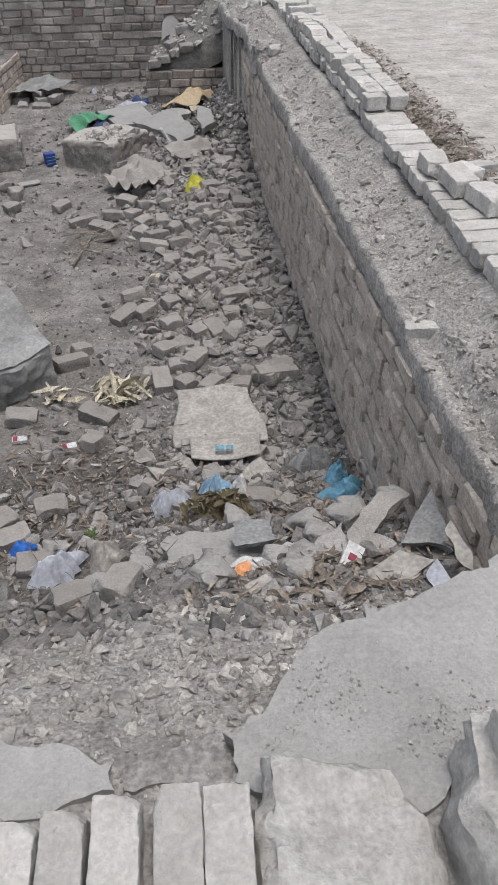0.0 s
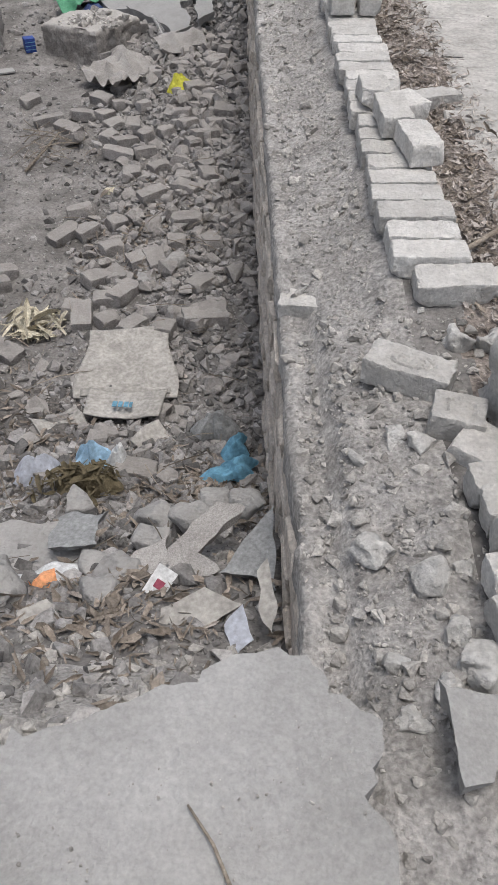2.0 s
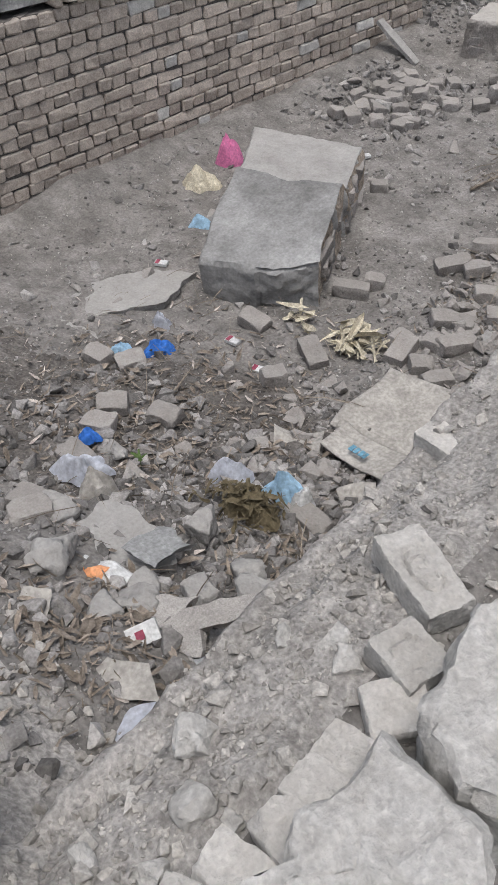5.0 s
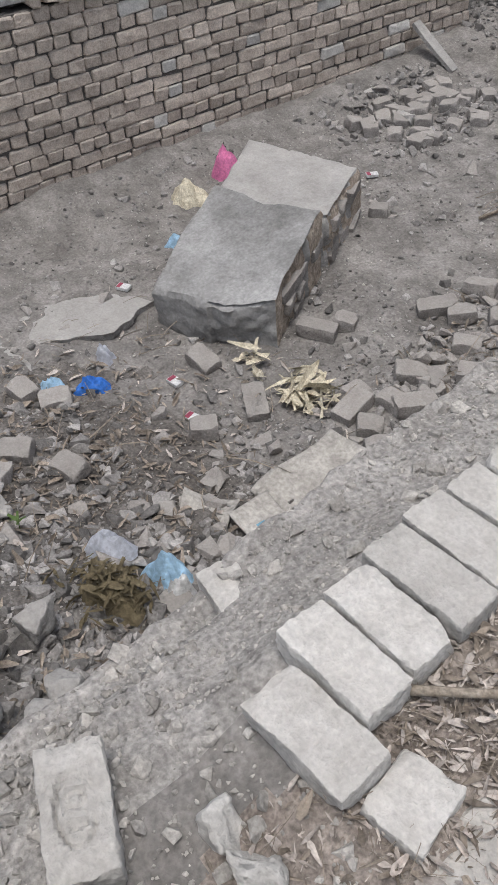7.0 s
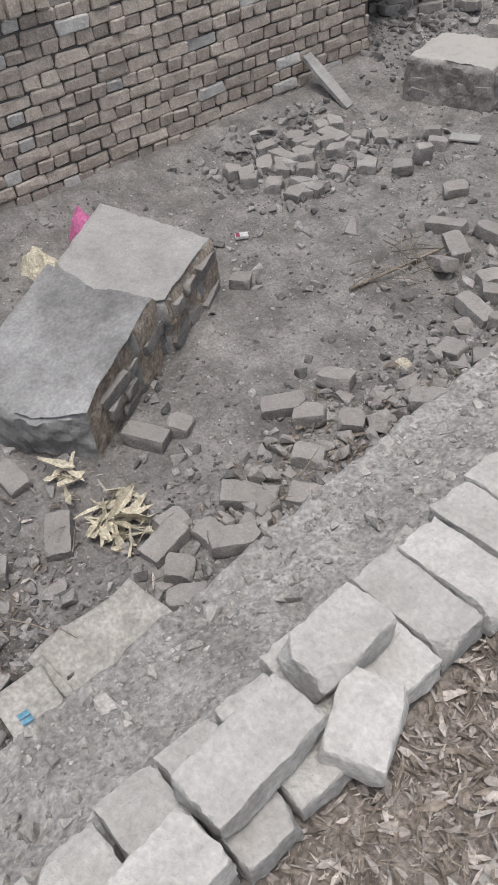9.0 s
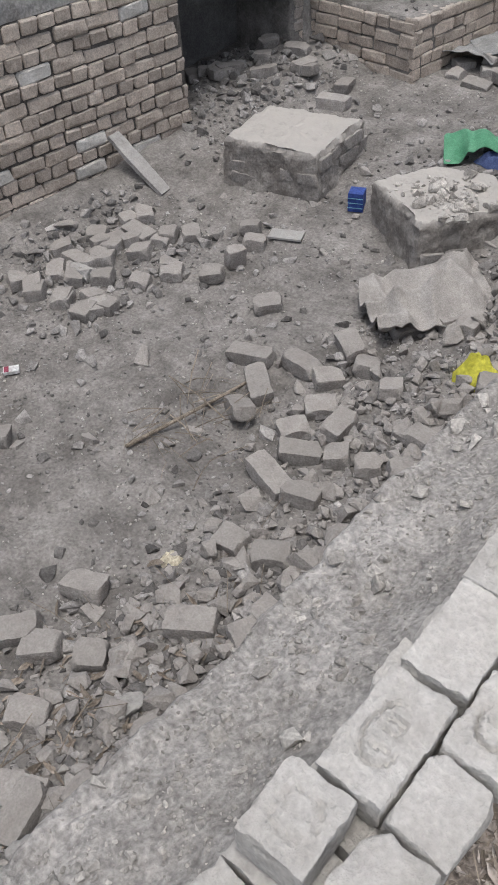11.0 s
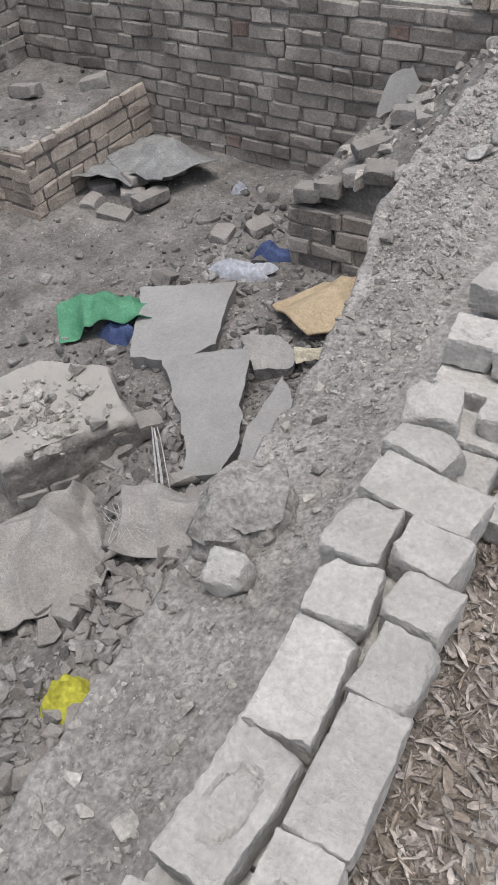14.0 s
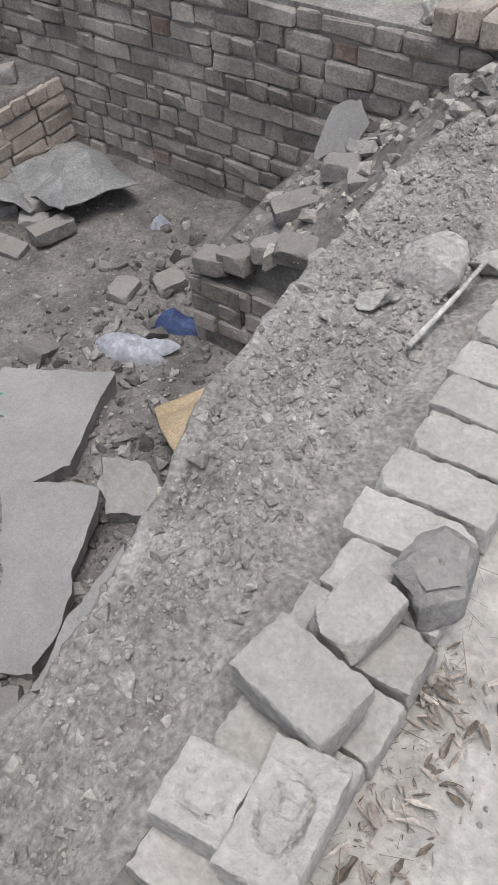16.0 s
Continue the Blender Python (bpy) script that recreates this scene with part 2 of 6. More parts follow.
def top_z(x, y):
    u = x + SLOPE * y
    z = -0.07 + 0.07 * max(0.0, min(1.0, (u - 0.9) / 0.25))
    z -= 0.055 * bump(u, 0.7, 0.95, 0.02) * bump(y, 1.4, 2.7, 0.05)
    z += 0.10 * bump(u, 0.7, 1.05, 0.1) * bump(y, 8.5, 10.4, 0.5)
    z += 0.04 * max(0.0, min(1.0, (u - 1.08) / 0.10)) * bump(y, 2.6, 11.0, 0.15)
    if y < 1.35:
        z = max(z, -0.03)
        if u < 0.86:
            z = float(np.interp(y, (0.86, 1.0, 1.24, 1.35), (0.05, 0.0, -0.09, -0.14)))
    return z


def in_pit(x, y):
    u = x + SLOPE * y
    edge = FACE_U + 0.03 - 0.11 * bump(y, 8.9, 9.9, 0.5)
    west = -4.55 if 8.1 < y < 9.36 else (-3.84 if y >= 9.36 else PIT_W - 0.13 - 0.012 * (y - 2))
    return u < edge and PIT_S - 0.04 < y < PIT_N + 0.05 and x > west


def ground_z(x, y):
    z = floor_z(x, y) if in_pit(x, y) else top_z(x, y)
    if -6 < x < 5 and -2 < y < 13:
        k = 0.25 if x + SLOPE * y > 1.68 and y > 0.5 else 1.0
        z += k * (0.035 * nz(x, y, 0.3, 1.7) + 0.022 * nz(x, y, 4.3, 6.0) + 0.012 * nz(x, y, 9.1, 17.0))
        if -0.2 < x + SLOPE * y - FACE_U < 0.3 and y > 1.3:
            z += 0.012 * nz(x, y, 2.2, 26.0)
    return z


def head_edge(y):
    return FACE_U - 0.11 * bump(y, 8.9, 9.9, 0.5)


def head_z(x, y):
    """The wall head carried out to its broken edge."""
    xs = max(x, FACE_U + 0.055 - SLOPE * y)
    return top_z(xs, y) + 0.035 * nz(x, y, 0.3, 1.7) + 0.022 * nz(x, y, 4.3, 6.0) + 0.012 * nz(x, y, 9.1, 17.0) + 0.012 * nz(x, y, 2.2, 26.0)


def build_ground():
    us = [-60, -30, -15, -9, -6.5, -5.2, -4.7] + list(np.arange(-4.4, 0.80, 0.036)) + [0.80, 0.835, 0.878, 0.885] + list(np.arange(0.905, 2.2, 0.03)) + [2.4, 2.8, 3.4, 4.4, 6, 10, 20, 60]
    ys = [-60, -25, -10, -4, -2, -1, -0.4] + list(np.arange(-0.1, 1.27, 0.035)) + [1.275, 1.285] + list(np.arange(1.31, 10.68, 0.036)) + [10.69, 10.71, 10.8, 11.1, 11.6, 12.5, 15, 22, 40, 60]
    verts, faces = [], []
    for y in ys:
        shear = SLOPE * min(max(y, 0.0), 12.0)
        for u in us:
            x = u - shear
            verts.append((x, y, ground_z(x, y)))
    w = len(us)
    for j in range(len(ys) - 1):
        for i in range(w - 1):
            a = j * w + i
            faces.append((a, a + 1, a + w + 1, a + w))
    me = mesh_np("ground", verts, faces, True)
    me.materials.append(M_EARTH)
    me.materials.append(M_LANE)
    me.materials.append(M_HEAD)
    me.materials.append(M_LITTER)
    me.materials.append(M_SOIL)
    for p in me.polygons:
        c = p.center
        u = c.x + SLOPE * min(max(c.y, 0), 12)
        if 0.45 < c.y < 1.62 + 0.1 * nz(c.x, c.y, 1, 4) and u < 0.9 and c.x > -5:
            p.material_index = 2
            continue
        if u > 1.62 - 0.2 * max(0.0, min(1.0, (c.y - 7.3) / 0.9)) + 0.12 * nz(c.x, c.y, 0, 3) or c.y < 0.45 or c.y > 10.9 or c.x < -5:
            p.material_index = 1
        elif c.z < -0.4 and ((c.x + 0.9) / 1.1) ** 2 + ((c.y - 2.9) / 0.75) ** 2 < 1 + 1.2 * nz(c.x, c.y, 4, 2.2):
            p.material_index = 4
        elif u > 1.34 + 0.05 * nz(c.x, c.y, 2, 6) and 2.0 < c.y < 8.2:
            p.material_index = 3
        elif (c.z > -0.25 and u > 0.6 and u < 1.2) or (c.y < 1.3 and c.z > -0.25) or (u > 0.8 and c.z > -0.25 and c.y > 8.2):
            p.material_index = 2
    return link("ground", me, None, label="dusty grey-brown earth with a sunken pit", category="ground", kind="structure")


ground = build_ground()


# ---- bricks ----
def brick_mesh(name, l, w, h, seed, worn=0.004, bevel=0.008):
    """A light worn brick, centred, for the laid walls."""
    r = random.Random(seed)
    bm = bmesh.new()
    bmesh.ops.create_cube(bm, size=1.0)
    for v in bm.verts:
        v.co = Vector((v.co.x * l, v.co.y * w, v.co.z * h)) + Vector([r.uniform(-worn, worn) for _ in range(3)])
    bmesh.ops.bevel(bm, geom=list(bm.edges), offset=bevel, segments=1, affect="EDGES")
    for v in bm.verts:
        v.co += Vector([r.uniform(-worn, worn) * 0.5 for _ in range(3)])
    me = bpy.data.meshes.new(name)
    bm.to_mesh(me)
    bm.free()
    return me


def worn_brick(name, l, w, h, seed, frog=0, chip=0.5, n=(30, 15, 9)):
    """A hand-moulded brick: rounded and chipped, with an oval stamp pressed into the top when frog is set."""
    r = random.Random(seed)
    if frog and n[0] > 20:
        n = (int(n[0] * 1.5), int(n[1] * 1.5), n[2])
    bunch = 0.8 if frog else 0.66
    nx, ny, nzc = n
    verts = {}

    def at(i, j, k):
        key = (i, j, k)
        if key not in verts:
            verts[key] = tuple(math.copysign(abs(2 * q / m - 1) ** bunch, 2 * q / m - 1) for q, m in ((i, nx), (j, ny), (k, nzc)))
        return key
    faces = []
    for i in range(nx):
        for j in range(ny):
            faces.append([at(i, j, 0), at(i, j + 1, 0), at(i + 1, j + 1, 0), at(i + 1, j, 0)])
            faces.append([at(i, j, nzc), at(i + 1, j, nzc), at(i + 1, j + 1, nzc), at(i, j + 1, nzc)])
    for i in range(nx):
        for k in range(nzc):
            faces.append([at(i, 0, k), at(i + 1, 0, k), at(i + 1, 0, k + 1), at(i, 0, k + 1)])
            faces.append([at(i, ny, k), at(i, ny, k + 1), at(i + 1, ny, k + 1), at(i + 1, ny, k)])
    for j in range(ny):
        for k in range(nzc):
            faces.append([at(0, j, k), at(0, j, k + 1), at(0, j + 1, k + 1), at(0, j + 1, k)])
            faces.append([at(nx, j, k), at(nx, j + 1, k), at(nx, j + 1, k + 1), at(nx, j, k + 1)])
    planes = []
    for sx in (-1, 1):
        for sy in (-1, 1):
            for sz in (-1, 1):
                if r.random() < chip:
                    nrm = Vector((sx * r.uniform(0.3, 1), sy * r.uniform(0.3, 1), sz * r.uniform(0.3, 1))).normalized()
                    corner = Vector((sx * l / 2, sy * w / 2, sz * h / 2))
                    planes.append((nrm, corner.dot(nrm) - r.uniform(0.006, 0.026)))
    half = Vector((l / 2, w / 2, h / 2))
    rad = 0.0035
    off = r.uniform(0, 99)
    pos, index = [], {}
    for key, (x, y, z) in verts.items():
        p = Vector((x * half.x, y * half.y, z * half.z))
        inner = Vector([max(-half[a] + rad, min(half[a] - rad, p[a])) for a in range(3)])
        d = p - inner
        if d.length > 1e-6:
            p = inner + d.normalized() * rad
        for nrm, dist in planes:
            over = p.dot(nrm) - dist
            if over > 0:
                p -= nrm * over * 0.92
        gap = sorted(half[a] - abs(p[a]) for a in range(3))
        near = max(0.0, 1 - (gap[0] + gap[1]) / 0.022)
        if near:
            p *= 1 - 0.085 * near * max(0.0, nz(p.x + off, p.y - off, p.z, 42) + 0.05)
        p += Vector((nz(p.x + off, p.y, p.z, 16), nz(p.x, p.y + off, p.z, 16), nz(p.x, p.y, p.z + off, 16))) * 0.0042
        p += Vector((nz(p.x, p.y + off, p.z, 60), nz(p.x + off, p.y, p.z, 60), nz(p.x, p.y, p.z + off, 60))) * 0.0030
        if frog and z > 0.99:
            ex, ey = p.x / (l * 0.29), p.y / (w * 0.31)
            e = math.sqrt(ex * ex + ey * ey)
            depth = 0.0095 * max(0.0, min(1.0, 2.0 - abs(e - 0.9) / 0.055)) * max(0.25, min(1.0, 0.8 + 1.4 * nz(p.x + off, p.y, 0, 14)))
            if e < 0.75:
                bar = 0.09
                strokes = (abs(ex + 0.42) < bar and abs(ey) < 0.42, abs(ex) < bar and abs(ey) < 0.45, abs(ey - 0.38) < 0.14 and -0.05 < ex < 0.4, abs(ey + 0.38) < 0.14 and -0.05 < ex < 0.4, abs(ex - 0.42) < bar and abs(ey) < 0.42)
                keep = ((1, 1, 1, 1, 1), (1, 1, 0, 1, 0), (0, 1, 1, 1, 1))[frog % 3]
                if any(a and b for a, b in zip(strokes, keep)):
                    depth = 0.0065 * max(0.2, min(1.0, 0.8 + 1.5 * nz(p.x, p.y + off, 0, 18)))
            p.z -= depth
        index[key] = len(pos)
        pos.append(tuple(p))
    me = mesh_np(name, pos, [[index[k] for k in f] for f in faces], True, 33)
    return me


STRETCH = [brick_mesh("brick", 0.232, 0.11, 0.078, s, 0.006) for s in range(7)]
HEAD = [brick_mesh("brick", 0.113, 0.11, 0.078, 20 + s) for s in range(7)]
WIDE = [brick_mesh("brick", 0.232, 0.11, 0.078, 40 + s, 0.0085, 0.010) for s in range(7)]
NARROW = [brick_mesh("brick", 0.113, 0.11, 0.078, 60 + s, 0.0085, 0.010) for s in range(7)]


def brick_wall(name, start, along, length, z0, z1, material, label, thick=0.23, bond="english", lump=0.006, odd=None, rough=False, mortar=None, skip=None, near=None, course=0.0845, limit=300):
    """A wall of single bricks over a mortar core. The brick face lies on the line start + along; the core is to its left."""
    d = Vector((along[0], along[1], 0)).normalized()
    side = Vector((-d.y, d.x, 0))
    s0 = Vector((start[0], start[1], 0))
    long_set, short_set = (WIDE, NARROW) if rough else (STRETCH, HEAD)
    core = bmesh.new()
    cuts = max(2, int(length / 0.06))
    rows = max(2, int((z1 - z0 - 0.02) / 0.05))
    grid = []
    for i in range(cuts + 1):
        line = []
        for k in range(rows + 1):
            a, z = length * i / cuts, z0 + (z1 - 0.015 - z0) * k / rows
            p = s0 + d * a + side * (0.013 + 0.006 * nz(a, z, 1.7, 11))
            line.append(core.verts.new((p.x, p.y, z)))
        grid.append(line)
    for i in range(cuts):
        for k in range(rows):
            core.faces.new((grid[i][k], grid[i + 1][k], grid[i + 1][k + 1], grid[i][k + 1]))
    back = [[core.verts.new(grid[i][k].co + side * thick) for k in (0, rows)] for i in range(cuts + 1)]
    for i in range(cuts):
        core.faces.new((back[i][0], back[i][1], back[i + 1][1], back[i + 1][0]))
        core.faces.new((grid[i][rows], grid[i + 1][rows], back[i + 1][1], back[i][1]))
    core.faces.new([back[0][0]] + [grid[0][k] for k in range(rows + 1)] + [back[0][1]])
    core.faces.new([back[cuts][1]] + [grid[cuts][k] for k in range(rows, -1, -1)] + [back[cuts][0]])
    for f in core.faces:
        f.smooth = False
    wall = link(name, core, mortar or M_MORTAR, label=label, category="wall", kind="structure")
    r = random.Random(hash(length) % 997 + int(length * 1000))
    rot = math.atan2(d.y, d.x)
    places = []
    k, z = 0, z0
    while z + 0.05 < z1:
        a = 0.0
        while a < length - 0.03:
            if bond == "english":
                short = k % 2 == 1
            else:
                short = r.random() < 0.55
            size = 0.108 if short else 0.226
            cut = r.uniform(0.45, 1.0) if a == 0.0 else min(1.0, (length - a) / size)
            size *= cut
            c = a + size / 2
            if cut > 0.2 and not (skip and skip(c, z)):
                p = s0 + d * c + side * (0.055 - 0.006 + r.uniform(-lump, lump))
                m = Matrix.LocRotScale(p + Vector((0, 0, z + 0.037 + r.uniform(-0.003, 0.003))), Euler((r.uniform(-0.02, 0.02), r.uniform(-0.025, 0.025), rot + r.uniform(-0.02, 0.02))), (cut * (1 + r.uniform(-0.04, 0.02)), 1, 1 + r.uniform(-0.05, 0.04)))
                places.append((m, r.choice(short_set if short else long_set)))
            a += size + r.uniform(0.008, 0.014)
        z += course
        k += 1
    if near:
        places.sort(key=lambda q: (q[0].translation - Vector(near)).length)
    verts, faces = [], []
    for i, (m, me) in enumerate(places):
        if i < limit:
            if not me.materials:
                me.materials.append(material)
            data = me
            if me.materials[0] != material:
                data = bpy.data.meshes.get(me.name + material.name)
                if data is None:
                    data = me.copy()
                    data.name = me.name + material.name
                    data.materials[0] = material
            ob = bpy.data.objects.new("brick", data)
            if odd and r.random() < odd[1]:
                other = bpy.data.meshes.get(me.name + odd[0].name)
                if other is None:
                    other = me.copy()
                    other.name = me.name + odd[0].name
                    other.materials[0] = odd[0]
                ob.data = other
            scene.collection.objects.link(ob)
            ob.parent = wall
            ob.matrix_world = m
        else:
            n = len(verts)
            verts += [tuple(m @ v.co) for v in me.vertices]
            faces += [[n + q for q in p.vertices] for p in me.polygons]
    if faces:
        rest = link("brickwork", mesh_np("brickwork", verts, faces), material, wall, kind="stuff")
    return wall


# ---- loose shapes ----
def boulder_mesh(name, sx, sy, sz, seed, points=16, bevel=0.0, rough=0.0, ball=False):
    """An angular lump, its base near z = 0."""
    r = random.Random(seed)
    bm = bmesh.new()
    for _ in range(points):
        v = Vector((r.uniform(-1, 1), r.uniform(-1, 1), r.uniform(-1, 1)))
        q = max(abs(v.x), abs(v.y), abs(v.z)) if not ball else v.length
        v = v / q * r.uniform(0.78, 1.0)
        bm.verts.new((v.x * sx / 2, v.y * sy / 2, (v.z + 1) * sz / 2))
    res = bmesh.ops.convex_hull(bm, input=list(bm.verts))
    bmesh.ops.delete(bm, geom=list({g for g in res["geom_interior"] + res["geom_unused"] if isinstance(g, bmesh.types.BMVert)}), context="VERTS")
    if rough:
        bmesh.ops.triangulate(bm, faces=list(bm.faces))
        bmesh.ops.subdivide_edges(bm, edges=list(bm.edges), cuts=4, use_grid_fill=True)
        bmesh.ops.smooth_vert(bm, verts=list(bm.verts), factor=0.5, use_axis_x=True, use_axis_y=True, use_axis_z=True)
        for v in bm.verts:
            c = v.co
            v.co = c + Vector((nz(c.x, c.y, c.z + seed, 18), nz(c.x + seed, c.y, c.z, 18), nz(c.x, c.y + seed, c.z, 18))) * rough + Vector((nz(c.x, c.y, c.z + seed, 55), nz(c.x + seed, c.y, c.z, 55), nz(c.x, c.y + seed, c.z, 55))) * rough * 0.4
        for f in bm.faces:
            f.smooth = True
    me = bpy.data.meshes.new(name)
    bm.to_mesh(me)
    bm.free()
    return me


def polygon_slab(name, outline, thick, seed, ragged=0.015, top_rough=0.004, undercut=0.02, cell=0.018):
    """A broken plate: an outline, ragged edges, its top at z = 0 and its depth below."""
    r = random.Random(seed)
    pts = []
    n = len(outline)
    for i in range(n):
        a, b = Vector((*outline[i], 0)), Vector((*outline[(i + 1) % n], 0))
        steps = max(1, int((b - a).length / cell))
        nrm = Vector(((b - a).y, -(b - a).x, 0)).normalized()
        for s in range(steps):
            p = a.lerp(b, s / steps)
            w = 0 if s == 0 else ragged
            pts.append(p + nrm * w * (1.3 * nz(p.x, p.y, seed, 5) + nz(p.x, p.y, seed, 13) + 0.3 * nz(p.x, p.y, seed, 37)))
    bm = bmesh.new()
    top = [bm.verts.new(p) for p in pts]
    face = bm.faces.new(top)
    if face.normal.z < 0 or sum((pts[i].x * pts[(i + 1) % len(pts)].y - pts[(i + 1) % len(pts)].x * pts[i].y) for i in range(len(pts))) < 0:
        face.normal_flip()
    mid = sum(pts, Vector()) / len(pts)
    rings = [top]
    for k in (1, 2, 3):
        t = k / 3
        rings.append([bm.verts.new(p + Vector((0, 0, -thick * t * r.uniform(0.94, 1.06))) + (mid - p).normalized() * undercut * (t + 0.5 * nz(p.x, p.y, seed + 7 * k, 17))) for p in pts])
    for a, b in zip(rings, rings[1:]):
        for i in range(len(pts)):
            j = (i + 1) % len(pts)
            bm.faces.new((a[i], a[j], b[j], b[i]))
    bm.faces.new(rings[-1])
    bmesh.ops.recalc_face_normals(bm, faces=list(bm.faces))
    bmesh.ops.triangulate(bm, faces=[f for f in bm.faces if len(f.verts) > 4])
    me = bpy.data.meshes.new(name)
    bm.to_mesh(me)
    bm.free()
    return me


def sheet_mesh(name, lx, ly, seed, fold=0.03, freq=5.0, n=(34, 26), thick=0.004, curl=0.0, base=None, ragged=0.02):
    """A limp sheet with folds; base(x, y) lays it over something. It has two skins."""
    verts, faces = [], []
    nx, ny = n
    for layer in (0, 1):
        for j in range(ny + 1):
            for i in range(nx + 1):
                x, y = lx * (i / nx - 0.5), ly * (j / ny - 0.5)
                ex = 1 + ragged / lx * 2 * nz(y, seed, 0, 3.5)
                ey = 1 + ragged / ly * 2 * nz(x, seed, 5, 3.5)
                x, y = x * ex, y * ey
                f = abs(nz(0.35 * x + 0.25 * nz(x, y, seed, 3), y + 0.3 * x, seed, freq))
                f2 = abs(nz(x, 0.4 * y - 0.3 * x, seed + 9, freq * 1.3))
                g = nz(x, y, seed + 3, freq * 2.5)
                z = fold * (1.0 - min(1.0, f * 3.4)) + 0.6 * fold * (1.0 - min(1.0, f2 * 3.4)) + fold * 0.15 * g + curl * ((2 * x / lx) ** 2)
                z += base(x, y) if base else 0
                verts.append((x, y, max(0.002, z) - layer * thick))
    w = nx + 1
    m = w * (ny + 1)
    for j in range(ny):
        for i in range(nx):
            a = j * w + i
            faces.append((a, a + 1, a + w + 1, a + w))
            faces.append((m + a, m + a + w, m + a + w + 1, m + a + 1))
    rim = [i for i in range(nx)] + [j * w + nx for j in range(ny)] + [ny * w + nx - i for i in range(nx)] + [(ny - j) * w for j in range(ny)]
    for a, b in zip(rim, rim[1:] + rim[:1]):
        faces.append((a, m + a, m + b, b))
    return mesh_np(name, verts, faces, True)


def crumple_mesh(name, sx, sy, sz, seed, sharp=0.35, freq=2.6):
    """A crumpled bag: a low dome gathered into creases, with an uneven outline and a closed base at z = 0."""
    rings, segs = 16, 44
    verts, faces = [], []
    for i in range(rings + 1):
        t = i / rings
        for k in range(segs):
            a = 2 * math.pi * k / segs
            ca, sa = math.cos(a), math.sin(a)
            edge = 1 + 0.55 * nz(ca * 0.8 + seed, sa * 0.8, 0, 1.3) + 0.3 * nz(ca, sa + seed, 3, 2.7)
            r_ = t * edge
            x, y = r_ * ca, r_ * sa
            f = 1 - min(1.0, abs(nz(x * 0.8 + 0.4 * y, y - seed, 1, freq * 0.62)) * 2.6)
            g = 1 - min(1.0, abs(nz(x - 0.5 * y, y * 0.7 + seed, 5, freq * 0.95)) * 2.6)
            dome = max(0.0, 1 - t ** 2.4)
            z = dome * (0.66 + 0.20 * f + 0.14 * g + 0.5 * nz(x, y, seed, 1.3)) * sz
            x += 0.12 * sharp * nz(x, y, seed + 2, 4)
            y += 0.12 * sharp * nz(y, x, seed + 6, 4)
            verts.append((x * sx / 2, y * sy / 2, max(0.0, z)))
    for i in range(rings):
        for k in range(segs):
            m = (k + 1) % segs
            faces.append((i * segs + k, (i + 1) * segs + k, (i + 1) * segs + m, i * segs + m))
    faces.append([rings * segs + k for k in range(segs)][::-1])
    return mesh_np(name, verts, faces, True, 40)


def put(name, me, material, x, y, yaw=0, z=None, tilt=0, roll=0, label="", category="", group="", kind="", sink=0.01):
    ob = link(name, me, material, None, label, category, group, kind)
    ob.matrix_world = pose(x, y, (ground_z(x, y) - sink) if z is None else z, tilt, roll, yaw)
    return ob


def scatter(name, spots, templates, material, label, category, size, squash=(0.5, 1.0), sink=0.25, flat=False, seed=1, surface_z=None):
    """Many small lumps or flakes in one mesh of kind stuff."""
    rg = np.random.default_rng(seed)
    vs, fs, n = [], [], 0
    for x, y in spots:
        tv, tf = templates[rg.integers(len(templates))]
        s = size[0] * (size[1] / size[0]) ** (rg.random() ** 2.2)
        yaw = rg.random() * 6.283
        tx, ty = rg.normal(0, 0.35, 2)
        e = np.array(Euler((tx, ty, yaw)).to_matrix())
        v = (tv * np.array([s, s * rg.uniform(0.6, 1.0), s * rg.uniform(*squash)])) @ e.T
        z = (surface_z or ground_z)(x, y)
        v = v + np.array([x, y, z + s * (0.5 - sink) * squash[0]])
        vs.append(v)
        fs.append(tf + n)
        n += len(v)
    if not vs:
        return None
    V = np.concatenate(vs)
    F = np.concatenate(fs)
    me = bpy.data.meshes.new(name)
    me.from_pydata(V.tolist(), [], F.tolist())
    me.update()
    return link(name, me, material, None, label, category, "", "stuff")


def templates_rock(count, seed, points=9, ball=False):
    out = []
    for i in range(count):
        me = boulder_mesh("lump", 1, 1, 1, seed + i, points, ball=ball)
        bm = bmesh.new()
        bm.from_mesh(me)
        bmesh.ops.triangulate(bm, faces=list(bm.faces))
        v = np.array([tuple(q.co - Vector((0, 0, 0.5))) for q in bm.verts])
        bm.verts.index_update()
        f = np.array([[q.index for q in p.verts] for p in bm.faces])
        bm.free()
        bpy.data.meshes.remove(me)
        out.append((v, f))
    return out


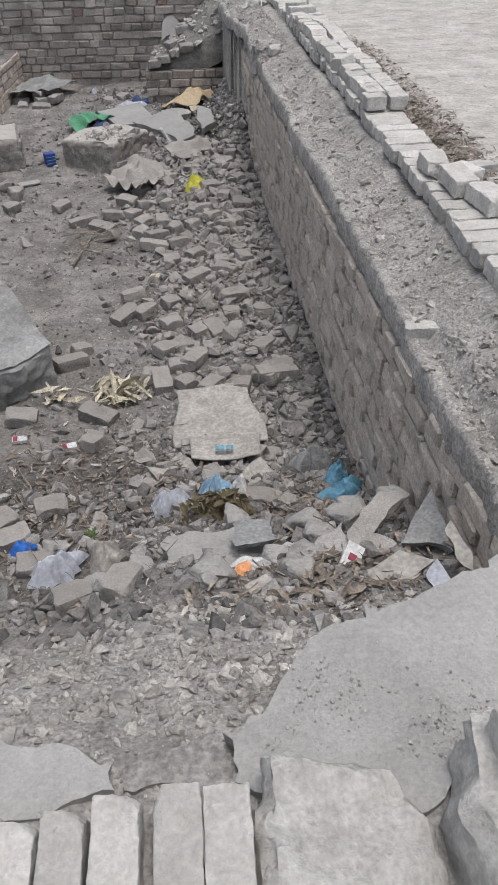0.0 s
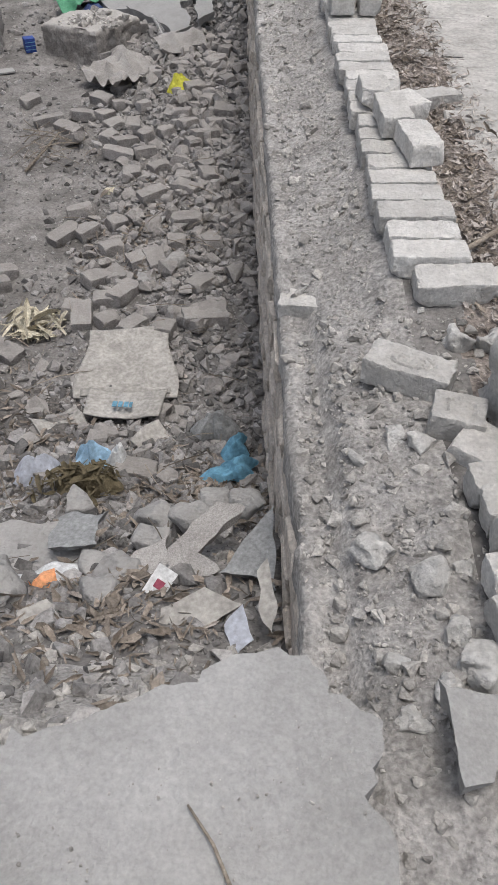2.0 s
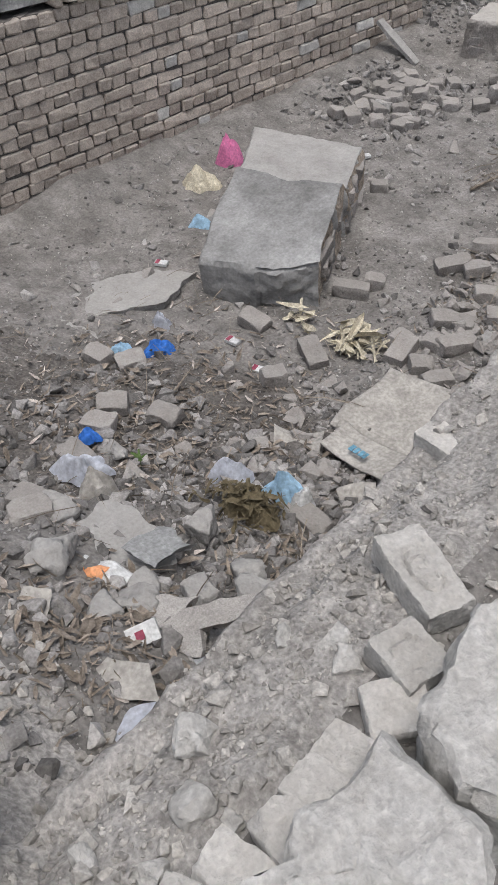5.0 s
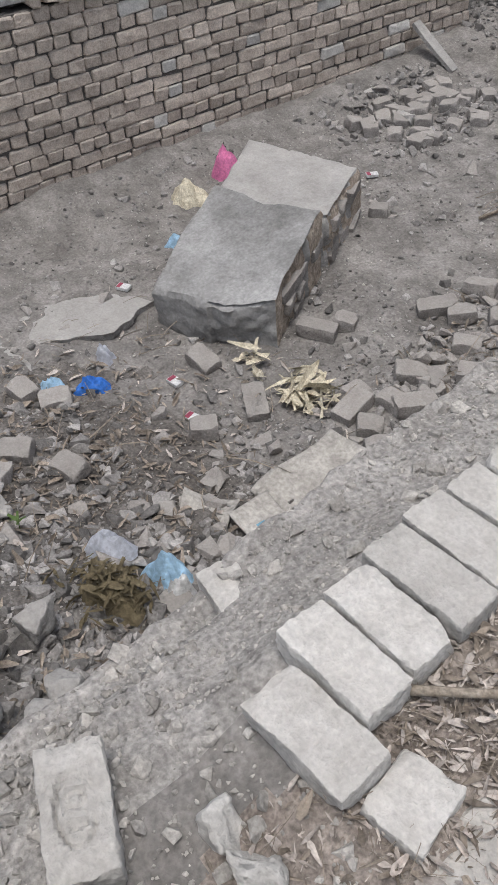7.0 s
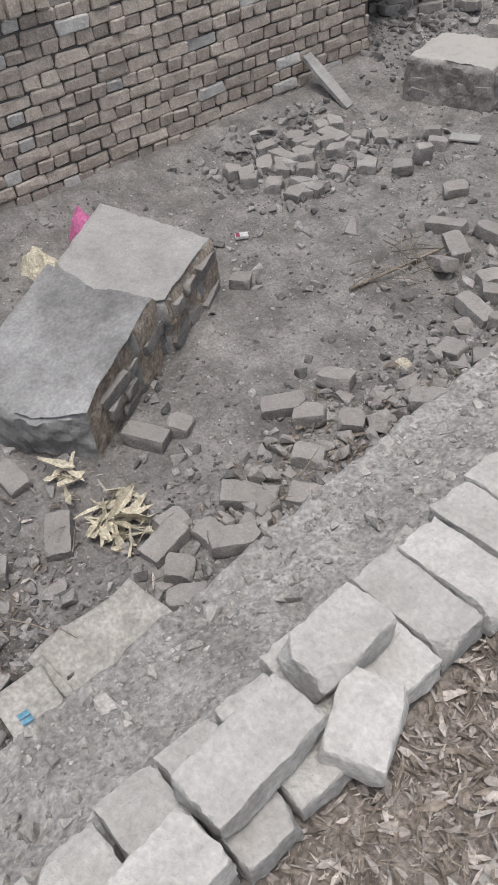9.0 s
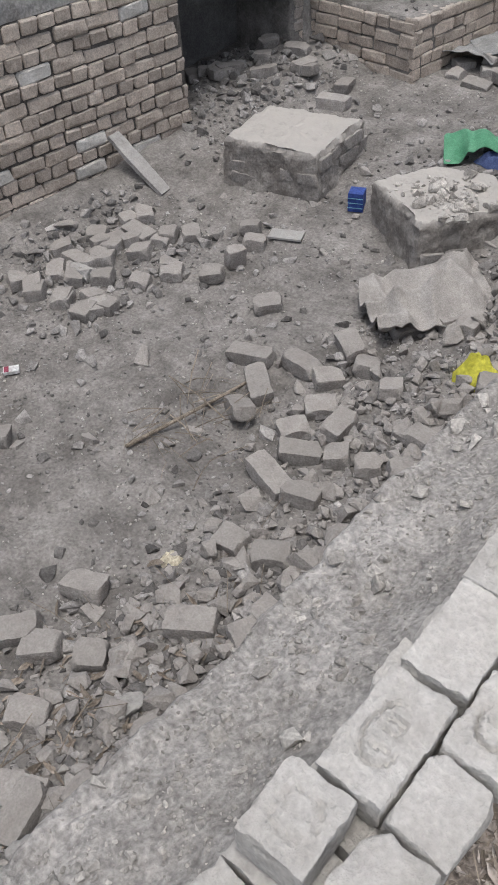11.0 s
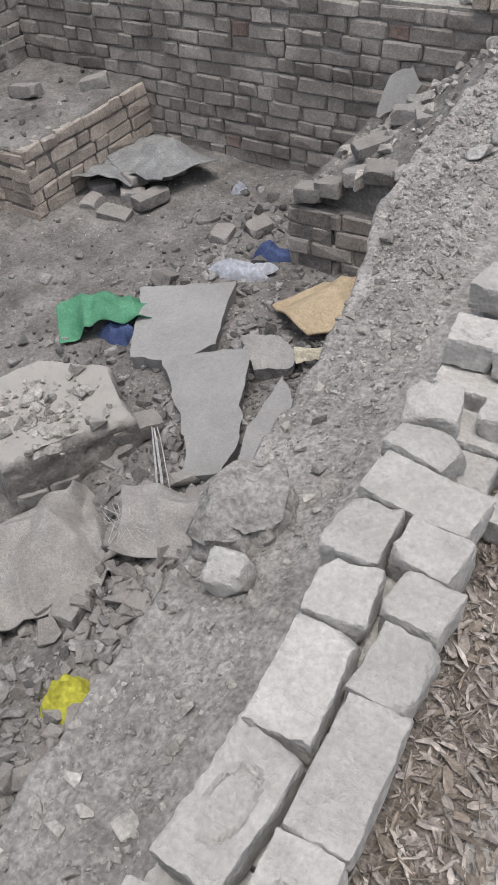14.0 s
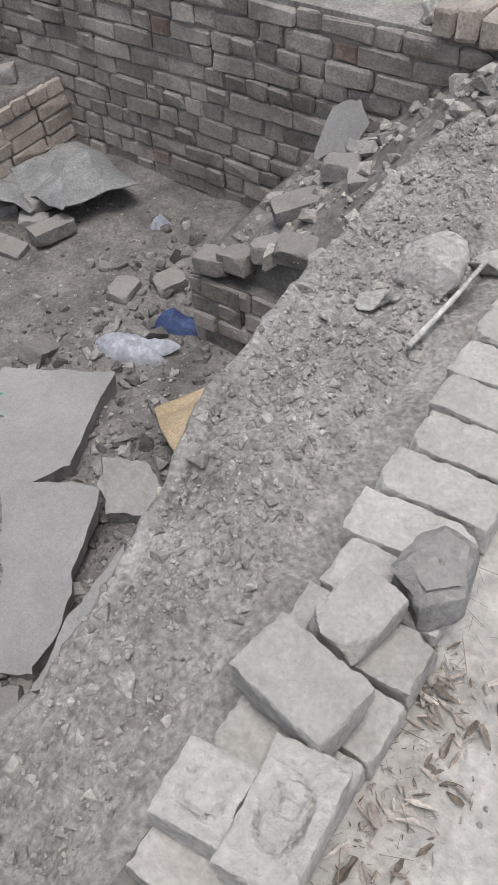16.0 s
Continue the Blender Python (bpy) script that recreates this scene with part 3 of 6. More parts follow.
def templates_leaf(count, seed):
    out = []
    r = np.random.default_rng(seed)
    for _ in range(count):
        w, c, t = r.uniform(0.05, 0.23), r.uniform(-0.6, 0.9), r.uniform(-0.7, 0.7)
        xs = np.array([-0.5, -0.2, 0.15, 0.5])
        ws = np.array([r.uniform(0.05, 0.7), 1.0, r.uniform(0.5, 1.0), r.uniform(0.05, 0.6)]) * w
        v = []
        for x, q in zip(xs, ws):
            z = c * x * x + 0.06
            v += [(x + r.uniform(-0.08, 0.08), -q, z + abs(q) * 0.5 + t * q + r.uniform(-0.06, 0.06)), (x, 0, z), (x + r.uniform(-0.08, 0.08), q, z + abs(q) * 0.5 - t * q + r.uniform(-0.06, 0.06))]
        f = []
        for i in range(3):
            for j in range(2):
                a = i * 3 + j
                f += [(a, a + 1, a + 4), (a, a + 4, a + 3)]
        out.append((np.array(v), np.array(f)))
    return out


ROCKS = templates_rock(7, 300, 14, True) + templates_rock(5, 330, 12) + templates_rock(4, 340, 18)
LEAVES = templates_leaf(24, 5)


def spots(n, x0, x1, y0, y1, keep=None, seed=1, clump=0.0):
    """Random places in a box; keep(x, y) gives the chance of each."""
    r = random.Random(seed)
    out = []
    tries = 0
    while len(out) < n and tries < n * 30:
        tries += 1
        x, y = r.uniform(x0, x1), r.uniform(y0, y1)
        if clump and noise.noise((x * 2.3, y * 2.3, seed)) < r.uniform(-0.5, 0.5) * (1 / clump):
            continue
        if keep is None or r.random() < keep(x, y):
            out.append((x, y))
    return out


def tube(name, pts, radius, sides=7, taper=1.0):
    verts, faces = [], []
    for i, p in enumerate(pts):
        p = Vector(p)
        q = Vector(pts[min(i + 1, len(pts) - 1)]) - Vector(pts[max(i - 1, 0)])
        a = q.orthogonal().normalized()
        b = q.normalized().cross(a)
        rr = radius * (1 + (taper - 1) * i / (len(pts) - 1))
        for s in range(sides):
            t = 2 * math.pi * s / sides
            verts.append(tuple(p + (a * math.cos(t) + b * math.sin(t)) * rr))
    for i in range(len(pts) - 1):
        for s in range(sides):
            t = (s + 1) % sides
            faces.append((i * sides + s, i * sides + t, (i + 1) * sides + t, (i + 1) * sides + s))
    faces.append(list(range(sides))[::-1])
    faces.append([(len(pts) - 1) * sides + s for s in range(sides)])
    return mesh_np(name, verts, faces, True)


# ---- the large structure ----
NEVER = lambda a, z: True
wall_south = brick_wall("wall_south", (0.74, 1.32), (-1, 0), 4.4, -1.5, -0.42, M_WALLBRICK, "hidden brick retaining wall below the near edge", skip=NEVER)


def patch(name, x0, x1, y0, y1, height, material, label, category, step=0.04, skirt=0.3):
    """A lumpy earth surface with its sides carried down."""
    nx, ny = max(2, int((x1 - x0) / step)), max(2, int((y1 - y0) / step))
    verts, faces = [], []
    for j in range(ny + 1):
        for i in range(nx + 1):
            x, y = x0 + (x1 - x0) * i / nx, y0 + (y1 - y0) * j / ny
            verts.append((x, y, height(x, y) + 0.018 * nz(x, y, 3, 5) + 0.012 * nz(x, y, 6, 14) + 0.006 * nz(x, y, 6, 33)))
    w = nx + 1
    for j in range(ny):
        for i in range(nx):
            a = j * w + i
            faces.append((a, a + 1, a + w + 1, a + w))
    rim = [i for i in range(nx)] + [j * w + nx for j in range(ny)] + [ny * w + nx - i for i in range(nx)] + [(ny - j) * w for j in range(ny)]
    low = {}
    for a in rim:
        low[a] = len(verts)
        verts.append((verts[a][0], verts[a][1], verts[a][2] - skirt))
    for a, b in zip(rim, rim[1:] + rim[:1]):
        faces.append((a, low[a], low[b], b))
    return link(name, mesh_np(name, verts, faces, True), material, None, label, category, "", "structure")


def box_mesh(name, x0, x1, y0, y1, z0, z1, ragged=0.0, cut=0.08):
    bm = bmesh.new()
    bmesh.ops.create_cube(bm, size=1.0)
    n = max(1, int(max(x1 - x0, y1 - y0) / cut))
    if ragged:
        bmesh.ops.subdivide_edges(bm, edges=list(bm.edges), cuts=min(n, 14), use_grid_fill=True)
    for v in bm.verts:
        v.co = Vector(((x0 + x1) / 2 + v.co.x * (x1 - x0), (y0 + y1) / 2 + v.co.y * (y1 - y0), (z0 + z1) / 2 + v.co.z * (z1 - z0)))
        if ragged:
            p = v.co.copy()
            v.co += Vector((nz(p.x, p.y, p.z, 7), nz(p.y, p.z, p.x, 7), nz(p.z, p.x, p.y, 7))) * ragged
    me = bpy.data.meshes.new(name)
    bm.to_mesh(me)
    bm.free()
    return me


# the recess in the west wall: back, side, roof slab; wall colour carries its shade
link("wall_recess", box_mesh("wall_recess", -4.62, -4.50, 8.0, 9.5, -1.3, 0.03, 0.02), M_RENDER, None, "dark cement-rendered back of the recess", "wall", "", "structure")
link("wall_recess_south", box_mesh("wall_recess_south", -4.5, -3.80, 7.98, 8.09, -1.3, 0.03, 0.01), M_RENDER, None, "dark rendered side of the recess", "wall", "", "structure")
link("ceiling_recess", box_mesh("ceiling_recess", -4.75, -3.62, 7.75, 9.55, 0.0, 0.10, 0.02), M_CONCRETE, None, "rough concrete slab over the dark recess", "ceiling", "", "structure")


def plinth_top(x, y):
    return -0.555 + 0.02 * (y - 9.5)


patch("plinth_top", -3.84, -2.815, 9.545, 10.66, plinth_top, M_EARTH, "flat earth top of the low brick plinth", "plinth")


def pier_top(x, y):
    return -0.605 + 0.10 * (y - 9.8) + 0.62 * max(0.0, min(1.0, (x + 1.1) / 0.75)) * (0.35 + 0.65 * max(0.0, min(1.0, (y - 9.7) / 0.6)))


patch("pier_top", -1.185, -0.15, 9.875, 10.66, pier_top, M_EARTH, "rubble-strewn earth top of the low brick pier", "plinth")


def build_wall_head():
    """The crumbling lip of mortar along the pit edge of the long wall."""
    us = (0.0, 0.003, 0.012, 0.025, 0.045, 0.07)
    verts, faces = [], []
    n = 420
    for i in range(n + 1):
        y = 1.34 + (10.6 - 1.34) * i / n
        e = FACE_U - 0.002 + 0.012 * nz(0, y, 0, 3) + 0.014 * nz(0, y, 3, 11) + 0.008 * nz(0, y, 3, 29) - 0.11 * bump(y, 8.9, 9.9, 0.5)
        for k, d in enumerate(us):
            x = e + d - SLOPE * y
            xs = max(x, FACE_U + 0.055 - SLOPE * y)
            z = top_z(xs, y) + 0.035 * nz(x, y, 0.3, 1.7) + 0.022 * nz(x, y, 4.3, 6.0) + 0.012 * nz(x, y, 9.1, 17.0) + 0.012 * nz(x, y, 2.2, 26.0)
            z += (-0.11 + 0.03 * nz(0, y, 5, 8), -0.012, 0.0, 0.004, 0.002, -0.012)[k]
            verts.append((x, y, z))
    w = len(us)
    for i in range(n):
        for k in range(w - 1):
            a = i * w + k
            faces.append((a, a + 1, a + w + 1, a + w))
    return link("wall_head", mesh_np("wall_head", verts, faces, True), M_HEAD, None, "crumbling pale mortar lip of the long wall", "wall head", "", "structure")


build_wall_head()


# ---- masonry blocks and slabs ----


def slab(name, outline, z, thick, material, seed, label, category, gx=0.0, gy=0.0, ragged=0.015, undercut=0.02, group=""):
    cx, cy = sum(p[0] for p in outline) / len(outline), sum(p[1] for p in outline) / len(outline)
    me = polygon_slab(name, [(p[0] - cx, p[1] - cy) for p in outline], thick, seed, ragged, undercut=undercut)
    for v in me.vertices:
        v.co.z += gx * v.co.x + gy * v.co.y
    ob = link(name, me, material, None, label, category, group)
    ob.matrix_world = pose(cx, cy, z)
    return ob


def lumpy_block(name, outline, z0, z1, seed, material, label, category, amount=0.02, gx=0.0, gy=0.0, lean=0.05, step=0.035, group="", broken=None):
    """A thick broken block: sides crumbling, the top worn."""
    cx, cy = sum(p[0] for p in outline) / len(outline), sum(p[1] for p in outline) / len(outline)
    pts = []
    n = len(outline)
    for i in range(n):
        a, b = Vector((*outline[i], 0)), Vector((*outline[(i + 1) % n], 0))
        steps = max(2, int((b - a).length / step))
        for s in range(steps):
            pts.append(a.lerp(b, s / steps) - Vector((cx, cy, 0)))
    if sum(pts[i].x * pts[(i + 1) % len(pts)].y - pts[(i + 1) % len(pts)].x * pts[i].y for i in range(len(pts))) < 0:
        pts.reverse()
    h = z1 - z0
    layers = max(4, int(h / step))
    verts, faces = [], []
    m = len(pts)
    for k in range(layers + 1):
        t = k / layers
        for p in pts:
            q = p * (1 + lean * (0.5 - t))
            d = p.normalized()
            e = amount * (nz(p.x + seed, p.y, t * h, 5) + 0.7 * nz(p.x, p.y + seed, t * h, 16) + 0.4 * nz(p.x, p.y, t * h + seed, 38)) - (0.014 if k == layers else 0)
            if broken and p.x > 0.25:
                e = e * 2.0 - 0.02
            q = q + d * e
            verts.append((q.x, q.y, t * h + (gx * q.x + gy * q.y) * t))
    for k in range(layers):
        for i in range(m):
            j = (i + 1) % m
            faces.append((k * m + i, k * m + j, (k + 1) * m + j, (k + 1) * m + i))
    last = layers * m
    rings = max(9, min(26, int(max(p.length for p in pts) / (step * 1.25))))
    for r_ in range(1, rings + 1):
        s = 1 - r_ / (rings + 0.0)
        base = len(verts)
        if r_ == rings:
            verts.append((0, 0, h))
            for i in range(m):
                faces.append((last + i, last + (i + 1) % m, base))
            break
        for i, p in enumerate(pts):
            q = p * (1 - lean / 2) * s
            verts.append((q.x, q.y, h + gx * q.x + gy * q.y + 0.008 + amount * 0.6 * nz(q.x + seed, q.y, 1, 7) + 0.006 * nz(q.x, q.y, seed, 24) + 0.30 * amount * nz(q.x, q.y, seed + 2, 42) - 0.5 * amount * max(0.0, nz(q.x, q.y, seed + 5, 13) - 0.12)))
        for i in range(m):
            j = (i + 1) % m
            faces.append((last + i, last + j, base + j, base + i))
        last = base
    ob = link(name, mesh_np(name, verts, faces, True, 38), material, None, label, category, group)
    if broken:
        ob.data.materials.append(broken)
        for i in range(layers * m):
            if ob.data.polygons[i].normal.x > 0.5 and ob.data.polygons[i].normal.y > 0:
                ob.data.polygons[i].material_index = 1
    ob.matrix_world = pose(cx, cy, z0)
    return ob


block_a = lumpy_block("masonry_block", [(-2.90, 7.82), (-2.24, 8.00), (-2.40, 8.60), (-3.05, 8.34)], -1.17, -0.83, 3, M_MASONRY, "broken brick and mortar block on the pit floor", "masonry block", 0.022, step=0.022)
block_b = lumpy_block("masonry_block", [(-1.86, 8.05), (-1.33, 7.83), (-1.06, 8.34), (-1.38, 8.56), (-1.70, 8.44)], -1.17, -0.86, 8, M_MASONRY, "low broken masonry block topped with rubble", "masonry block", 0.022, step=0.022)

M_BLOCK = surface("stained_grey_concrete", (0.15, 0.144, 0.134), (0.40, 0.388, 0.37), 1.9, 0.95, 0.4, 60, contrast=0.12)
# the great tilted block: a hind plate and a front plate lying against it
block_l = lumpy_block("concrete_block", [(-2.781, 5.201), (-1.959, 5.447), (-1.627, 4.929), (-1.807, 4.603), (-2.353, 4.677)], -1.29, -0.91, 12, M_CONCRETE, "pale hind half of a fallen concrete block", "concrete block", 0.02, lean=0.03, step=0.025, broken=M_BROKEN)
block_f = lumpy_block("concrete_block", [(-2.328, 4.638), (-2.122, 4.681), (-1.930, 4.694), (-1.790, 4.780), (-1.610, 4.846), (-1.460, 4.617), (-1.302, 4.344), (-1.211, 4.233), (-1.394, 4.040), (-1.829, 3.882), (-2.098, 4.225)], -1.30, -0.915, 15, M_BLOCK, "smooth grey front half of a fallen concrete block", "concrete block", 0.014, gy=0.2, lean=-0.03, step=0.022, broken=M_BROKEN)

slab("floor_slab", [(-1.676, 9.132), (-1.239, 9.352), (-1.068, 8.929), (-1.166, 8.751), (-1.391, 8.696)], -0.885, 0.14, M_SLAB, 5, "broken smooth grey floor screed slab lying in rubble", "slab", 0.03, 0.10)
slab("floor_slab", [(-1.26, 8.76), (-0.84, 8.87), (-0.66, 8.55), (-0.59, 8.30), (-0.72, 8.22), (-0.86, 8.40)], -0.89, 0.085, M_SLAB, 6, "large cracked smooth grey screed slab tilted on rubble", "slab", 0.15, 0.26)
slab("floor_slab", [(-0.585, 8.74), (-0.44, 8.62), (-0.38, 8.36), (-0.515, 8.25), (-0.575, 8.54)], -0.785, 0.07, M_SLAB, 9, "broken-off triangle of grey screed slab", "slab", 0.1, 0.22)
slab("rough_slab", [(-1.00, 9.02), (-0.78, 9.06), (-0.66, 8.94), (-0.80, 8.84)], -0.86, 0.10, M_CONCRETE, 19, "rough broken concrete chunk among the slabs", "slab", 0.0, 0.1, 0.03)
slab("rough_slab", [(-2.42, 3.30), (-2.24, 3.78), (-1.96, 3.96), (-1.85, 3.60), (-2.05, 3.20)], -1.20, 0.06, M_CONCRETE, 21, "flat dusty concrete slab beside the fallen block", "slab", 0.05, 0.0, 0.03)
slab("rough_slab", [(-2.15, 3.12), (-1.83, 3.14), (-1.75, 2.92), (-2.05, 2.80), (-2.3, 2.9)], -1.19, 0.07, M_CONCRETE, 22, "flat broken concrete slab in the rubbish", "slab", 0.0, 0.05, 0.03)
slab("rough_slab", [(-0.373, 2.249), (-0.115, 2.322), (0.017, 2.249), (-0.021, 1.961), (-0.192, 1.903), (-0.308, 1.928)], -0.67, 0.12, M_CONCRETE, 23, "earthy broken slab at the foot of the heap", "slab", 0.0, -0.1, 0.03)

# the broken screed on top of the near wall
slab("screed_plate", [(-0.06, 0.80), (-0.085, 0.90), (-0.037, 0.933), (0.053, 1.061), (0.102, 1.125), (0.21, 1.205), (0.39, 1.268), (0.50, 1.315), (0.55, 1.375), (0.652, 1.383), (0.72, 1.315), (0.81, 1.273), (0.80, 1.17), (0.818, 1.10), (0.82, 0.86), (0.33, 0.82), (0.26, 0.74), (0.10, 0.74)], 0.083, 0.12, M_SCREED, 31, "large thin grey screed plate on the wall head", "slab", 0.0, -0.02, 0.022)
slab("screed_plate", [(-1.05, 0.93), (-0.492, 0.894), (-0.365, 0.88), (-0.278, 0.844), (-0.268, 0.79), (-0.457, 0.730), (-1.05, 0.66)], 0.085, 0.12, M_SCREED, 32, "thin grey screed plate on the wall head", "slab", 0.0, 0.0, 0.022)
slab("screed_plate", [(-0.255, 0.80), (-0.255, 0.862), (-0.17, 0.885), (-0.10, 0.918), (-0.075, 0.86), (-0.09, 0.80)], 0.066, 0.09, M_HEAD, 36, "brown broken-off corner of the screed", "slab", 0.0, -0.05, 0.02)
slab("screed_plate", [(0.905, 1.363), (1.045, 1.36), (0.985, 1.20), (0.935, 1.18)], 0.058, 0.06, M_SCREED, 33, "small broken grey screed plate in gravel", "slab", -0.3, 0.0, 0.012)
slab("screed_plate", [(1.055, 1.345), (1.20, 1.33), (1.22, 1.12), (1.06, 1.10), (1.01, 1.20)], 0.045, 0.06, M_SCREED, 37, "small broken grey screed plate in gravel", "slab", 0.0, 0.0, 0.012)
lumpy_block("masonry_bed", [(0.315, 0.845), (0.45, 0.868), (0.60, 0.89), (0.86, 0.91), (0.86, 0.45), (0.36, 0.45), (0.30, 0.66)], 0.0, 0.218, 81, M_PALECONC, "rough mortar bed under the stamped bricks", "masonry", 0.03, lean=0.06, step=0.02)
lumpy_block("masonry_bed", [(-1.0, 0.66), (-0.45, 0.655), (-0.18, 0.725), (-0.02, 0.735), (-0.01, 0.40), (-1.0, 0.40)], 0.0, 0.128, 82, M_HEAD, "mortar bed under the bricks set on edge", "masonry", 0.015, lean=0.03, step=0.025)
lumpy_block("masonry_lump", [(-0.015, 0.80), (0.09, 0.805), (0.20, 0.785), (0.265, 0.715), (0.275, 0.55), (0.20, 0.45), (0.0, 0.45)], 0.0, 0.140, 83, M_PALECONC, "large layered lump of broken masonry", "masonry", 0.034, gx=-0.28, lean=0.05, step=0.016)


# ---- bricks laid along the head of the long wall ----
ROW = {}
for s in range(6):
    ROW["plain", s] = worn_brick("brick", 0.226, 0.113, 0.074, 100 + s, 0, 0.2)
    ROW["frog", s] = worn_brick("brick", 0.226, 0.113, 0.074, 120 + s, 1 + s % 3, 0.15)
    ROW["half", s] = worn_brick("brick", 0.125, 0.113, 0.074, 140 + s, 0, 0.65, (18, 13, 9))
    ROW["halffrog", s] = worn_brick("brick", 0.14, 0.113, 0.074, 160 + s, 2, 0.15, (20, 13, 9))
for me in ROW.values():
    me.materials.append(M_PALEBRICK)
WORDS = {"plain": "pale dusty hand-moulded brick laid on the wall head", "frog": "pale dusty brick with an oval stamp pressed in", "half": "pale broken half brick laid on the wall head", "halffrog": "pale half brick with an oval stamp pressed in"}


def lay(kind, x, y, ztop, yaw, tilt=0.0, roll=0.0, length=None, width=None, group="bricks along the wall head", label=""):
    s = rnd.randrange(6)
    me = ROW[kind, s]
    base = 0.226 if kind in ("plain", "frog") else (0.125 if kind == "half" else 0.14)
    ob = new("brick", me)
    ob.matrix_world = pose(x, y, ztop - 0.037, tilt, roll, yaw) @ Matrix.Diagonal(((length or base) / base, (width or 0.113) / 0.113, 1, 1))
    return tagged(ob, label or WORDS[kind], "brick", group)


def row_x(y):
    """West end of the laid row."""
    return 0.644 - 0.0987 * (y - 4.83)


# lower course: headers, all along, a little askew
y = 2.748
while y < 10.3:
    if not 7.98 < y < 8.14:
        lay("plain", row_x(y) + 0.113 + 0.02 * max(0.0, min(1.0, (3.2 - y) / 0.3)) + rnd.uniform(-0.012, 0.012), y, 0.122 + rnd.uniform(-0.005, 0.005), 4 + rnd.uniform(-2, 2), rnd.uniform(-2, 2), rnd.uniform(-1.5, 1.5), rnd.uniform(0.216, 0.236), 0.110)
    y += 0.1165 + rnd.uniform(-0.001, 0.002)

# upper course, west row
for k, x, yy, yaw, ln in (("halffrog", 0.687, 5.001, 100, 0.135), ("frog", 0.696, 5.180, 97, 0.205), ("plain", 0.670, 5.393, 99, 0.20), ("halffrog", 0.643, 5.557, 99, 0.138), ("half", 0.637, 5.749, 100, 0.175),
                          ("half", 0.610, 6.075, 98, 0.172), ("plain", 0.575, 6.294, 95, 0.232), ("half", 0.542, 6.527, 100, 0.178), ("halffrog", 0.506, 6.715, 97, 0.164),
                          ("frog", 0.504, 6.938, 88, 0.225), ("plain", 0.490, 7.164, 97, 0.212), ("half", 0.467, 7.339, 101, 0.124), ("half", 0.428, 7.478, 95, 0.142)):
    lay(k, x, yy, 0.203, yaw, rnd.uniform(-2, 2), rnd.uniform(-2, 2), ln, 0.116)
# upper course, east row
for k, x, yy, yaw, ln in (("half", 0.826, 5.015, 94, 0.128), ("half", 0.816, 5.151, 94, 0.130), ("frog", 0.800, 5.305, 98, 0.160), ("plain", 0.782, 5.464, 100, 0.158), ("half", 0.758, 5.610, 101, 0.128), ("half", 0.768, 5.751, 92, 0.136), ("half", 0.755, 5.898, 86, 0.142),
                          ("plain", 0.726, 6.074, 99, 0.196), ("half", 0.698, 6.248, 91, 0.138), ("plain", 0.675, 6.456, 94, 0.222), ("halffrog", 0.647, 6.638, 102, 0.144), ("frog", 0.644, 6.836, 96, 0.232),
                          ("plain", 0.625, 7.068, 95, 0.232), ("half", 0.607, 7.253, 91, 0.142), ("half", 0.592, 7.386, 177, 0.110), ("half", 0.556, 7.500, 177, 0.124)):
    lay(k, x, yy, 0.201, yaw, rnd.uniform(-2, 2), rnd.uniform(-2, 2), ln, 0.106)
lay("halffrog", 0.590, 5.900, 0.232, 116, -9, 10, 0.150, 0.112, label="pale stamped half brick tipped up on the row")
# the disturbed end of the upper course
for k, x, yy, z, yaw, ln, wd in (("plain", 0.492, 7.611, 0.206, 175, 0.232, 0.116), ("half", 0.432, 7.736, 0.204, 172, 0.145, 0.10), ("half", 0.388, 7.878, 0.192, 14, 0.122, 0.112), ("half", 0.540, 7.935, 0.180, 5, 0.116, 0.105),
                                 ("plain", 0.430, 8.058, 0.128, 2, 0.205, 0.105), ("halffrog", 0.376, 8.127, 0.208, 100, 0.118, 0.112), ("frog", 0.484, 8.168, 0.208, 100, 0.195, 0.114), ("plain", 0.393, 8.334, 0.220, 173, 0.186, 0.120)):
    lay(k, x, yy, z, yaw, rnd.uniform(-4, 4), rnd.uniform(-4, 4), ln, wd)
lay("frog", 0.645, 7.785, 0.105, 88, 6, -5, 0.185, 0.125, label="pale stamped brick fallen beside the row")
# loose bricks lying on the row further south
for k, x, yy, z, yaw, ln in (("plain", 0.973, 3.380, 0.203, 102, 0.236), ("plain", 0.892, 3.615, 0.203, 99, 0.228), ("half", 0.828, 3.845, 0.20, 97, 0.180), ("half", 0.955, 3.79, 0.17, 120, 0.15), ("plain", 1.10, 4.12, 0.075, 25, 0.19)):
    lay(k, x, yy, z, yaw, rnd.uniform(-3, 3), rnd.uniform(-3, 3), ln, 0.110, group="loose bricks on the row", label="pale loose brick lying on the laid row")
for k, x, yy, z, yaw, ln, lab in (("plain", 1.044, 2.635, 0.105, 6, 0.226, "pale brick ending the laid row"), ("half", 1.208, 2.692, 0.066, 104, 0.13, "pale half brick beside the end of the row"),
                                  ("frog", 0.905, 2.268, 0.070, 160, 0.222, "stamped brick lying in the dirt"), ("halffrog", 1.010, 2.095, 0.070, 170, 0.13, "stamped broken brick leaning in the dirt"), ("half", 1.055, 2.005, 0.055, 55, 0.12, "broken half brick leaning in the dirt")):
    lay(k, x, yy, z, yaw, 3, -2, ln, group="loose bricks in the dirt", label=lab)

lay("half", 0.612, 2.75, -0.072, -6, 2, -3, 0.13, 0.09, "loose bricks in the dirt", "pale brick end at the broken wall edge")

